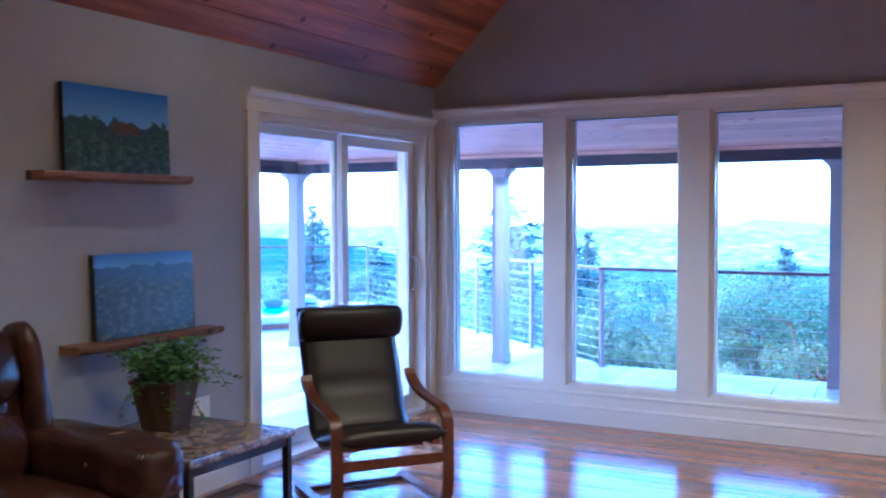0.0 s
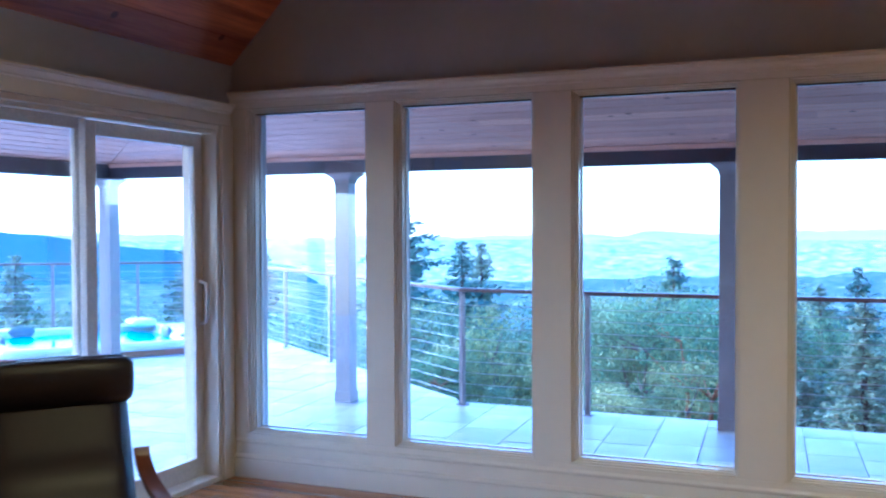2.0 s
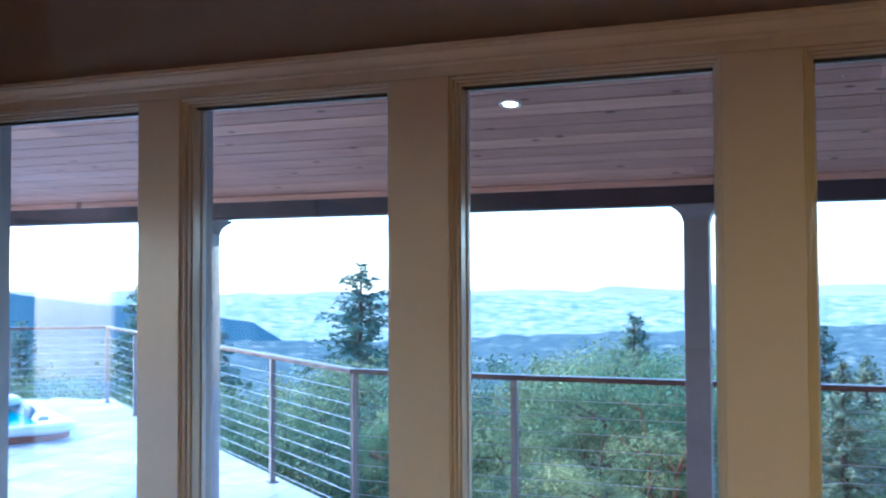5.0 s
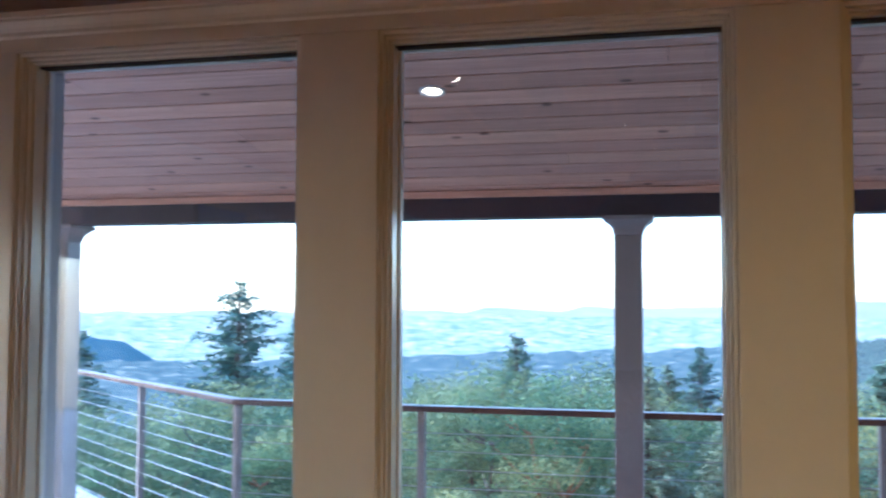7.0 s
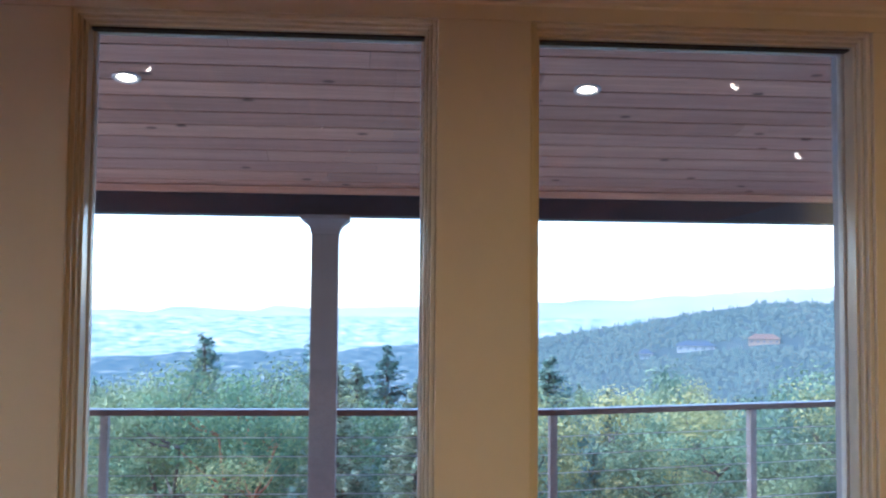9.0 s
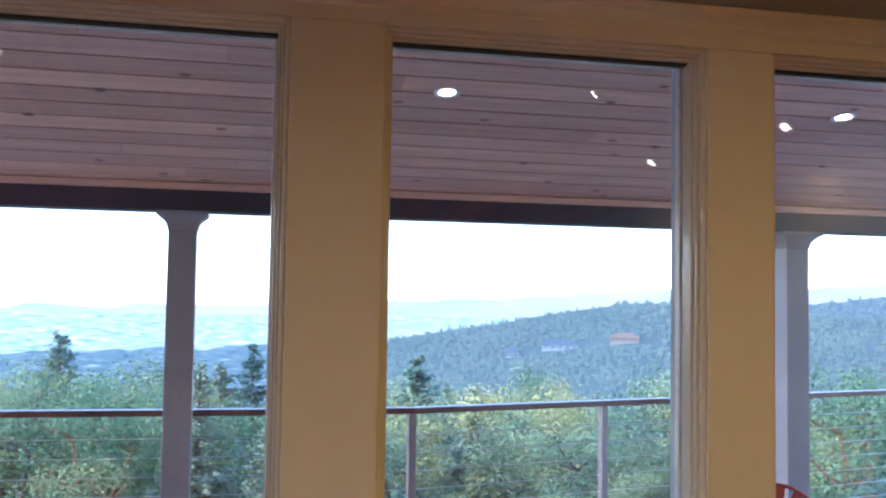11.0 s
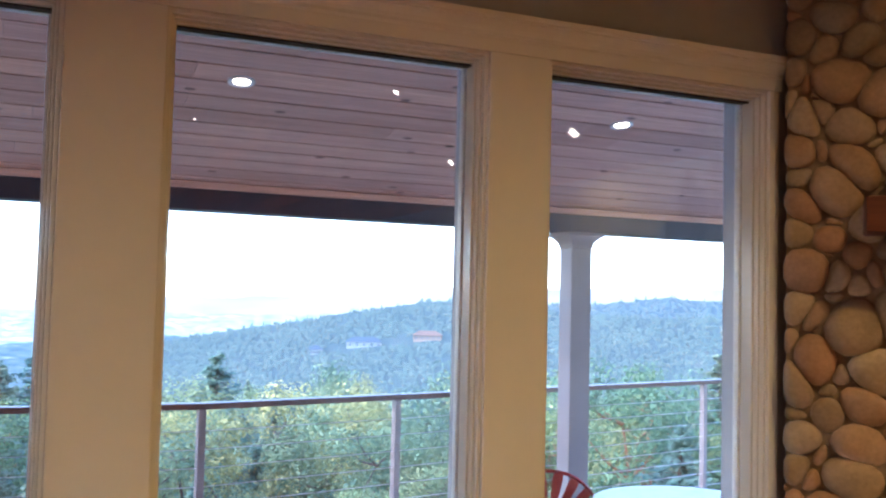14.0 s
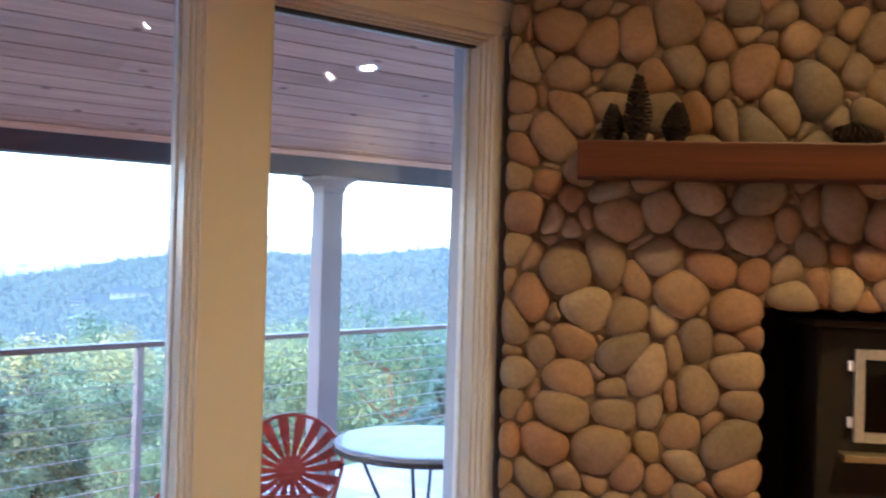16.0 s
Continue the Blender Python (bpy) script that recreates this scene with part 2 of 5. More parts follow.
prism(bm, [(OUT_L, -0.3), (RIGHT + 0.2, -0.3), (RIGHT + 0.2, roof_z(RIGHT) + 0.1), (RIDGE_X, RIDGE + 0.2), (OUT_L, EAVE + 0.1)], 0, 0.2, pose(0, BACK, 0, 90))
struct("wall_south", bm, MAT["wall"], "grey plaster end wall behind the room", "wall")

# vaulted board ceiling: boards run along the room, in one mesh
bm = bmesh.new()
for side in (-1, 1):
    foot = LEFT if side < 0 else RIGHT
    n = 26
    for i in range(n):
        w = abs(RIDGE_X - foot) / n
        a0, a1 = foot - side * i * w, foot - side * ((i + 1) * w - 0.004)
        y0 = BACK
        while y0 < GABLE:
            y1 = min(GABLE, y0 + random.uniform(1.8, 4.2))
            lo = [(a0, roof_z(a0)), (a1, roof_z(a1))]
            vs = [bm.verts.new((x, y, z + d)) for y in (y0, y1 - 0.002) for x, z in lo for d in (0.0, 0.03)]
            for f in ((0, 2, 6, 4), (1, 5, 7, 3), (0, 4, 5, 1), (2, 3, 7, 6), (0, 1, 3, 2), (4, 6, 7, 5)):
                bm.faces.new([vs[k] for k in f])
            y0 = y1
for side in (-1, 1):
    x0, x1 = (OUT_L, RIDGE_X) if side < 0 else (RIDGE_X, RIGHT + 0.2)
    prism(bm, [(x0, BACK - 0.2), (x1, BACK - 0.2), (x1, OUT_Y), (x0, OUT_Y)], lambda x, y: roof_z(x) + 0.035, lambda x, y: roof_z(x) + 0.3)
struct("ceiling", bm, MAT["ceil"], "vaulted ceiling of red-brown stained fir boards", "ceiling")

# window wall trim: casings, head with crown, apron, base
CAS = 6.085
edges = [LEFT] + [v for o in OPEN for v in o] + [1.59]
bm = bmesh.new()
for i in range(0, len(edges), 2):
    box(bm, edges[i], edges[i + 1], CAS, GABLE, SILL, HEAD, bevel=0.003)
struct("trim_casings", bm, MAT["white"], "wide white painted boards between the windows", "trim")
bm = bmesh.new()
HEADP = [(0, 0), (0.025, 0), (0.025, 0.036), (0.031, 0.042), (0.031, 0.052), (0.035, 0.062), (0.044, 0.072), (0.050, 0.077), (0.050, 0.084), (0.056, 0.087), (0.056, 0.102), (0, 0.102)]
run(bm, HEADP, 1.60 - LEFT, Matrix.Translation((LEFT, GABLE, HEAD + 0.0005)))
struct("trim_head", bm, MAT["white"], "white window head with a crown moulding", "trim")
bm = bmesh.new()
BASEP = [(0, 0), (0.040, 0), (0.040, 0.105), (0.036, 0.112), (0.044, 0.118), (0.044, 0.126), (0.036, 0.136), (0.028, 0.142), (0.027, 0.205), (0.034, 0.212), (0.036, 0.222), (0.030, 0.230), (0.027, 0.236), (0.025, 0.2645), (0, 0.2645)]
run(bm, BASEP, 1.59 - LEFT, Matrix.Translation((LEFT, GABLE, 0)))
struct("baseboard", bm, MAT["white"], "deep white base and apron under the windows", "baseboard")
bm = bmesh.new()
BASEL = [(0, 0), (0.016, 0), (0.016, 0.10), (0.010, 0.115), (0.004, 0.125), (0, 0.13)]
run(bm, BASEL, 3.862 - BACK, Matrix.Translation((LEFT, BACK, 0)) @ pose(0, 0, 0, 0, 0, 90))
struct("baseboard_west", bm, MAT["white"], "white baseboard along the plaster wall", "baseboard")


def ring(bm, x0, x1, z0, z1, w, y0, y1, bevel=0.002):
    """A rectangular frame of width w."""
    box(bm, x0, x0 + w, y0, y1, z0, z1, bevel)
    box(bm, x1 - w, x1, y0, y1, z0, z1, bevel)
    box(bm, x0 + w, x1 - w, y0, y1, z0, z0 + w, bevel)
    box(bm, x0 + w, x1 - w, y0, y1, z1 - w, z1, bevel)


for i, (x0, x1) in enumerate(OPEN):
    win = thing("window_%d" % (i + 1), pose(0, 0, 0), "tall fixed window with stepped white stop moulding", "window", "tall windows of the gable wall", "structure")
    bm = bmesh.new()
    ring(bm, x0, x1, SILL, HEAD, 0.011, 6.096, 6.18)
    ring(bm, x0 + 0.011, x1 - 0.011, SILL + 0.011, HEAD - 0.011, 0.008, 6.112, 6.18)
    ring(bm, x0 + 0.019, x1 - 0.019, SILL + 0.019, HEAD - 0.019, 0.007, 6.130, 6.18)
    part("stop_moulding", bm, MAT["white"], win)
    bm = bmesh.new()
    ring(bm, x0 + 0.002, x1 - 0.002, SILL + 0.002, HEAD - 0.002, 0.029, 6.182, 6.212)
    part("window_frame", bm, MAT["vinyl"], win)
    bm = bmesh.new()
    box(bm, x0 + 0.026, x1 - 0.026, 6.150, 6.1815, HEAD - 0.031, HEAD - 0.026)
    part("gasket", bm, MAT["gasket"], win)
    for yy in (6.184, 6.200):
        p = part("pane", boxes((x0 + 0.029, x1 - 0.029, yy, yy + 0.004, SILL + 0.029, HEAD - 0.029)), MAT["glass"], win)
        p.visible_shadow = False

# sliding glass door in the west wall
door = thing("door_1", pose(0, 0, 0), "white sliding glass patio door, closed", "door", "", "structure")
bm = bmesh.new()
for s in ((3.866, D0, 0, DH), (D1, 6.083, 0, DH)):
    box(bm, LEFT, LEFT + 0.025, *s, bevel=0.003)
part("casing", bm, MAT["white"], door)
bm = bmesh.new()
DOORP = [(0, 0), (0.028, 0), (0.028, 0.070), (0.036, 0.076), (0.036, 0.084), (0.042, 0.093), (0.054, 0.105), (0.060, 0.110), (0.060, 0.115), (0.068, 0.117), (0.068, 0.128), (0, 0.128)]
run(bm, DOORP, 6.05 - 3.85, Matrix.Translation((LEFT, 3.85, DH + 0.0005)) @ pose(0, 0, 0, 0, 0, 90))
part("head_casing", bm, MAT["white"], door)
bm = bmesh.new()
box(bm, OUT_L - 0.01, LEFT + 0.005, D0, D0 + 0.03, 0, DH, 0.003)
box(bm, OUT_L - 0.01, LEFT + 0.005, D1 - 0.03, D1, 0, DH, 0.003)
box(bm, OUT_L - 0.01, LEFT + 0.005, D0 + 0.03, D1 - 0.03, DH - 0.03, DH, 0.003)
box(bm, LEFT - 0.06, LEFT - 0.02, D0 + 0.03, D1 - 0.03, DH - 0.055, DH - 0.03, 0.002)
part("jamb", bm, MAT["white"], door)
part("threshold", boxes((OUT_L - 0.02, LEFT + 0.005, D0 + 0.03, D1 - 0.03, -0.02, 0.03), bevel=0.004), MAT["vinyl"], door)


def door_panel(name, y0, y1, x, top, stile, rail_t, rail_b):
    bm = bmesh.new()
    a, b = x - 0.022, x + 0.022
    box(bm, a, b, y0, y0 + stile, 0.03, top, 0.004)
    box(bm, a, b, y1 - stile, y1, 0.03, top, 0.004)
    box(bm, a, b, y0 + stile, y1 - stile, 0.03, 0.03 + rail_b, 0.004)
    box(bm, a, b, y0 + stile, y1 - stile, top - rail_t, top, 0.004)
    p = part(name, bm, MAT["vinyl"], door)
    for dx in (-0.008, 0.006):
        g = part("pane", boxes((x + dx, x + dx + 0.004, y0 + stile - 0.005, y1 - stile + 0.005, 0.03 + rail_b, top - rail_t)), MAT["glass"], p)
        g.visible_shadow = False
    return p


door_panel("fixed_panel", D0 + 0.03, 5.06, LEFT - 0.185, DH - 0.03, 0.07, 0.07, 0.10)
slider = door_panel("sliding_panel", 4.985, D1 - 0.03, LEFT - 0.12, DH - 0.055, 0.075, 0.075, 0.11)
bm = bmesh.new()
tube(bm, [(LEFT - d, 5.905, z) for d, z in ((0.098, 0.93), (0.055, 0.95), (0.047, 1.0), (0.047, 1.12), (0.055, 1.17), (0.098, 1.19))], 0.011, 8)
part("handle", bm, MAT["vinyl"], slider, "white pull handle", True)

# ---- terrace
SL, SPAN = 0.19, 2.83
CORNER = (-7.08, 9.13)
RUN = OUT_L - CORNER[0]


def soffit_n(x, y):
    return 2.676 - SL * (y - 6.3)


def soffit_w(x, y):
    return 2.676 - SL * SPAN / RUN * (OUT_L - x)


deck_plan = [(9.0, 6.3), (9.0, 11.50), (0.42, 9.40), (-3.20, 9.46), (-9.40, 14.45), (-15.9, 9.8), (-15.9, -4.0), (OUT_L, -4.0), (OUT_L, 6.3)]
bm = bmesh.new()
prism(bm, deck_plan, DECK - 0.30, DECK - 0.012)
struct("terrace_floor", bm, MAT["grout"], "terrace slab with grout between slate tiles", "terrace")

# roof overhang: boards below, slab above
bm = bmesh.new()
n = 18
for i in range(n):
    ya, yb = 6.3 + i * SPAN / n, 6.3 + (i + 1) * SPAN / n - 0.012
    xa, xb = OUT_L - RUN * (ya - 6.3) / SPAN, OUT_L - RUN * (yb - 6.3) / SPAN
    cuts = [None]
    x = 9.0
    while x > xa:
        nx = x - random.uniform(2.0, 4.5)
        la, lb = (nx + 0.002, nx + 0.002) if nx > xa else (xa, xb)
        prism(bm, [(la, ya), (x, ya), (x, yb), (lb, yb)], soffit_n, lambda x, y: soffit_n(x, y) + 0.02)
        x = nx
struct("soffit_north", bm, MAT["soffit_x"], "sloped porch soffit of grey-washed cedar boards", "ceiling")
bm = bmesh.new()
n = 22
for i in range(n):
    w = (OUT_L - CORNER[0]) / n
    xa, xb = OUT_L - i * w, OUT_L - (i + 1) * w + 0.014
    ya, yb = 6.3 + (OUT_L - xa) * SPAN / RUN, 6.3 + (OUT_L - xb) * SPAN / RUN
    prism(bm, [(xb, -4.0), (xa, -4.0), (xa, ya - 0.01), (xb, yb - 0.01)], soffit_w, lambda x, y: soffit_w(x, y) + 0.02)
struct("soffit_west", bm, MAT["soffit_y"], "sloped porch soffit of grey-washed cedar boards", "ceiling")
bm = bmesh.new()
prism(bm, [(OUT_L, 6.3), (9.4, 6.3), (9.4, 9.6), (-7.785, 9.6)], lambda x, y: soffit_n(x, y) + 0.022, lambda x, y: soffit_n(x, y) + 0.2)
prism(bm, [(-7.785, 9.6), (-7.785, -4.0), (OUT_L, -4.0), (OUT_L, 6.3)], lambda x, y: soffit_w(x, y) + 0.022, lambda x, y: soffit_w(x, y) + 0.2)
struct("porch_roof", bm, MAT["beam"], "dark roof over the porch", "roof")
bm = bmesh.new()
box(bm, CORNER[0] - 0.09, 9.2, 9.05, 9.22, 2.0, 2.145, 0.004)
box(bm, CORNER[0] - 0.09, CORNER[0] + 0.08, -4.0, 9.046, 2.0, 2.145, 0.004)
struct("porch_beam", bm, MAT["beam"], "dark painted porch beam under the roof edge", "beam")
bm = bmesh.new()
box(bm, CORNER[0] + 0.1, 9.2, 9.03, 9.046, 2.112, 2.15, 0.003)
struct("beam_trim", bm, MAT["soffit_x"], "narrow cedar strip along the beam", "trim")


def column(x, y):
    col = thing("porch_column", pose(x, y, DECK), "square painted porch column with a flared cap", "column", "porch columns")
    H = 2.0 - DECK
    part("shaft", boxes((-0.073, 0.073, -0.073, 0.073, 0.1, H - 0.10), bevel=0.006), MAT["column"], col)
    part("base", boxes((-0.082, 0.082, -0.082, 0.082, 0.0, 0.1), bevel=0.006), MAT["column"], col)
    bm = bmesh.new()
    prof = [(0.075, H - 0.10), (0.079, H - 0.085), (0.082, H - 0.07), (0.09, H - 0.055), (0.11, H - 0.035), (0.13, H - 0.022), (0.135, H - 0.001)]
    rings = [[bm.verts.new((sx * r, sy * r, z)) for sx, sy in ((-1, -1), (1, -1), (1, 1), (-1, 1))] for r, z in prof]
    for r, s in zip(rings, rings[1:]):
        for k in range(4):
            bm.faces.new((r[k], r[(k + 1) % 4], s[(k + 1) % 4], s[k]))
    bm.faces.new(rings[0][::-1]), bm.faces.new(rings[-1])
    part("capital", bm, MAT["column"], col)
    return col


first = column(-0.86, 9.13)
for x, y in ((-4.30, 9.13), CORNER, (2.73, 9.13), (6.35, 9.13), (CORNER[0], 5.6), (CORNER[0], 2.1)):
    copy_thing(first, pose(x, y, DECK))


# cable railing
def railing(name, posts, label):
    rail = thing(name, pose(0, 0, DECK), label, "railing")
    top = 1.062
    for a, b in zip(posts, posts[1:]):
        a, b = Vector((*a, 0)), Vector((*b, 0))
        d = (b - a).normalized()
        ang = math.degrees(math.atan2(d.y, d.x))
        bm = bmesh.new()
        box(bm, -0.01, (b - a).length + 0.01, -0.038, 0.038, top - 0.035, top, 0.006, Matrix.Translation(a) @ pose(0, 0, 0, 0, 0, ang))
        part("cap_rail", bm, MAT["rail_cap"], rail, "dark reddish hardwood cap")
        for k in range(9):
            z = 0.09 + k * 0.102
            bm = bmesh.new()
            tube(bm, [a + Vector((0, 0, z)), b + Vector((0, 0, z))], 0.0032, 5)
            part("cable", bm, MAT["cable"], rail)
    bm0 = boxes((-0.022, 0.022, -0.022, 0.022, 0.0, top - 0.036), bevel=0.003)
    box(bm0, -0.045, 0.045, -0.045, 0.045, 0.0, 0.01, 0.002)
    p0 = None
    for i, p in enumerate(posts):
        if p0 is None:
            p0 = part("post", bm0, MAT["rail_metal"], rail)
            ob = p0
        else:
            ob = new("post", p0.data)
            ob.parent = rail
        q = posts[min(i + 1, len(posts) - 1)]
        r = posts[max(i - 1, 0)]
        ob.matrix_basis = pose(p[0], p[1], 0, 0, 0, math.degrees(math.atan2(q[1] - r[1], q[0] - r[0])))
    return rail


main_posts = [(-3.22, 9.34), (-2.04, 9.27), (-0.82, 9.26), (0.42, 9.27)] + [(x, 9.27 + 0.245 * (x - 0.42)) for x in (1.70, 3.2, 4.72, 6.2, 7.6, 8.9)]
railing("terrace_railing", main_posts, "cable railing with metal posts and dark wooden cap")
diag = [(-3.22 - i * 1.23, 9.34 + i * 0.98) for i in range(6)]
far = [diag[-1]] + [(diag[-1][0] - 1.03 * i, diag[-1][1] - 0.74 * i) for i in range(1, 7)]
railing("terrace_railing", diag, "cable railing on the angled terrace edge")
railing("terrace_railing", far, "cable railing behind the hot tub")


# recessed lamps: porch and room, with unseen fill lamps added to the room
def downlight(x, y, zf, power, label, group, tilt=(0, 0), size=0.036, cone=122):
    z = zf(x, y)
    lamp = thing("recessed_light", pose(x, y, z, tilt[0], tilt[1], 0), label, "ceiling light", group)
    bm = bmesh.new()
    lathe(bm, [(size + 0.020, 0.001), (size + 0.020, -0.005), (size + 0.010, -0.008), (size, -0.004), (size, 0.001)], 24)
    part("trim_ring", bm, MAT["vinyl"], lamp, "white ring", True)
    bm = bmesh.new()
    lathe(bm, [(size * 0.98, -0.0015), (size * 0.6, -0.0035), (size * 0.2, -0.0045)], 20)
    part("lens", bm, MAT["lens"], lamp, "glowing warm lens", True)
    if power:
        li = bpy.data.lights.new("lamp", "SPOT")
        li.energy, li.color, li.spot_size, li.spot_blend, li.shadow_soft_size = power, (1.0, 0.635, 0.18), radians(cone), 0.6, 0.06
        ob = new("lamp", li)
        ob.parent = lamp
        ob.matrix_basis = pose(0, 0, -0.05) @ pose(0, 0, 0, -tilt[0], -tilt[1], 0)
    return lamp


for x in (-5.27, -3.43, -1.588, 0.248, 2.09, 3.93, 5.77):
    downlight(x, 7.685, soffit_n, 0.6, "small recessed porch light, lit", "porch lights", (-10.8, 0))
downlight(-6.34, 8.02, soffit_w, 0.6, "small recessed porch light, lit", "porch lights", (0, 8.5))
for x, y, p, cone in ((-2.46, 0.39, 14, 122), (-2.2, 3.4, 4, 122), (2.42, 0.74, 15, 122), (2.98, 0.69, 5, 122), (3.02, 2.73, 5, 122), (2.15, 3.4, 5, 122), (1.0, 2.9, 56, 112),
                      (0.47, -10.2, 50, 100), (-1.42, -8.0, 50, 100), (1.7, -5.5, 60, 122), (-0.27, -11.5, 6, 60), (-1.0, -13.2, 2, 30)):
    downlight(x, y, lambda x, y: roof_z(x), p, "recessed light in the sloped ceiling, lit; some added as unseen fill", "room ceiling lights", (0, -45 if x < RIDGE_X else 45), cone=cone)

# ---- corner fireplace of river stones: local x along the face, y into the wall, z up
FIRE = pose(1.57, 6.03, 0, 0, 0, -45)
FW = 2.42
MAT.update({
    "mantel": wood("oiled_cedar_beam", (0.075, 0.021, 0.007), (0.165, 0.046, 0.014), 0, 0.45, 0.05, True, 0.8),
    "stove": paint("matt_black_iron", (0.012, 0.010, 0.009), (0.02, 0.017, 0.015), 6, 0.55, 0.25, 120, 0.002),
    "soot": paint("sooty_firebox", (0.008, 0.007, 0.006), (0.018, 0.015, 0.012), 4, 0.95, 0.3),
    "nickel": paint("brushed_nickel", (0.60, 0.57, 0.53), (0.70, 0.67, 0.62), 12, 0.3, 0.05, metal=0.35),
    "brass": paint("pale_brass", (0.55, 0.46, 0.28), (0.62, 0.52, 0.33), 12, 0.35, 0.05, metal=0.8),
    "cone": paint("pine_cone_scale", (0.018, 0.011, 0.008), (0.05, 0.032, 0.022), 30, 0.85, 0.2),
    "darkglass": glass("stove_glass", (0.25, 0.22, 0.2)),
})
BX0, BX1, BZ = 0.77, 1.85, 1.385                     # firebox opening
fire = thing("fireplace", FIRE, "corner fireplace faced with rounded river stones", "fireplace", "", "structure")
bm = bmesh.new()
box(bm, 0.0, BX0, 0.0, 0.5, 0.0, 6.4)
box(bm, BX1, FW, 0.0, 0.5, 0.0, 6.4)
box(bm, BX0, BX1, 0.0, 0.5, BZ, 6.4)
part("mortar_bed", bm, MAT["mortar"], fire)
bm = bmesh.new()
box(bm, BX0, BX1, 0.55, 0.6, 0.0, BZ)
box(bm, BX0 - 0.04, BX0 - 0.001, 0.02, 0.6, 0.0, BZ)
box(bm, BX1 + 0.001, BX1 + 0.04, 0.02, 0.6, 0.0, BZ)
part("firebox", bm, MAT["soot"], fire, "sooty black firebox")


def stone_mat(name):
    m, t, b = nodes_of(name)
    info, geo, add, fr = t.nodes.new("ShaderNodeObjectInfo"), t.nodes.new("ShaderNodeNewGeometry"), t.nodes.new("ShaderNodeMath"), t.nodes.new("ShaderNodeMath")
    add.operation, fr.operation = "ADD", "FRACT"
    t.links.new(info.outputs["Random"], add.inputs[0])
    t.links.new(geo.outputs["Random Per Island"], add.inputs[1])
    t.links.new(add.outputs[0], fr.inputs[0])
    base = ramp(t, fr.outputs[0], [(0.0, (0.389, 0.282, 0.178)), (0.16, (0.275, 0.219, 0.149)), (0.3, (0.439, 0.301, 0.171)), (0.42, (0.369, 0.199, 0.106)), (0.55, (0.495, 0.375, 0.235)),
                                   (0.66, (0.250, 0.206, 0.152)), (0.78, (0.423, 0.254, 0.140)), (0.9, (0.326, 0.251, 0.172)), (1.0, (0.522, 0.412, 0.267))])
    n1, n2 = noise_tex(t, 9, 5), noise_tex(t, 70, 4)
    col = mix(t, base, ramp(t, n1.outputs["Fac"], [(0.3, (0.72, 0.67, 0.60)), (0.7, (1.12, 1.03, 0.90))]), 0.8, "MULTIPLY")
    col = mix(t, col, ramp(t, n2.outputs["Fac"], [(0.3, (0.8, 0.8, 0.8)), (0.7, (1.15, 1.15, 1.15))]), 0.7, "MULTIPLY")
    t.links.new(col, b.inputs["Base Color"])
    b.inputs["Roughness"].default_value = 0.62
    bump(t, b, n2.outputs["Fac"], 0.25, 0.004)
    return m


MAT["stone"] = stone_mat("river_stone")


def cells(width, height, rng, box_hole):
    """Uneven cells that fill a wall: seeds thrown with differing spacing, each cell the part of the wall nearest to its seed."""
    seeds = []
    for r in (0.074, 0.058, 0.044, 0.031):
        for _ in range(int(3300 * width * height / 10)):
            p = (rng.uniform(0.0, width), rng.uniform(0.0, height))
            if box_hole[0] - 0.03 < p[0] < box_hole[1] + 0.03 and p[1] < box_hole[2] + 0.03:
                continue
            if all((p[0] - q[0]) ** 2 + (p[1] - q[1]) ** 2 > (0.62 * (r + q[2])) ** 2 for q in seeds[-4000:]):
                seeds.append((*p, r * rng.uniform(0.85, 1.15)))
    arr = np.array(seeds)
    out = []
    for sx, sz, r in seeds:
        d2 = (arr[:, 0] - sx) ** 2 + (arr[:, 1] - sz) ** 2
        near = arr[(d2 > 0) & (d2 < 0.16)]
        poly = [(sx + 0.24 * math.cos(k * math.pi / 8), sz + 0.24 * math.sin(k * math.pi / 8)) for k in range(16)]
        lim = [((-0.01 - sx), 0.0, -1.0), ((width - sx), 0.0, 1.0)]
        planes = [(qx - sx, qz - sz, ((qx - sx) ** 2 + (qz - sz) ** 2 + r * r - qr * qr) / 2) for qx, qz, qr in near]
        planes += [(-1.0, 0.0, sx + 0.005), (1.0, 0.0, width - sx)]
        if sz < box_hole[2] + 0.02:
            if sx <= box_hole[0]:
                planes.append((1.0, 0.0, box_hole[0] + 0.01 - sx))
            elif sx >= box_hole[1]:
                planes.append((-1.0, 0.0, sx - box_hole[1] + 0.01))
        elif box_hole[0] - 0.02 < sx < box_hole[1] + 0.02:
            planes.append((0.0, -1.0, sz - box_hole[2] + 0.005))
        for a, b, c in planes:
            q = []
            for (x0, z0), (x1, z1) in zip(poly, poly[1:] + poly[:1]):
                v0, v1 = a * (x0 - sx) + b * (z0 - sz) - c, a * (x1 - sx) + b * (z1 - sz) - c
                if v0 <= 0:
                    q.append((x0, z0))
                if (v0 < 0) != (v1 < 0) and v0 != v1:
                    f = v0 / (v0 - v1)
                    q.append((x0 + f * (x1 - x0), z0 + f * (z1 - z0)))
            poly = q
            if len(poly) < 3:
                break
        if len(poly) >= 3:
            out.append(poly)
    return out


def stone_mesh(bm, poly, rng):
    """A cobble: the cell drawn in, its corners rounded, domed towards the room."""
    cx, cz = sum(p[0] for p in poly) / len(poly), sum(p[1] for p in poly) / len(poly)
    n = 14
    peri = [math.dist(a, b) for a, b in zip(poly, poly[1:] + poly[:1])]
    total = sum(peri)
    pts, acc, i = [], 0.0, 0
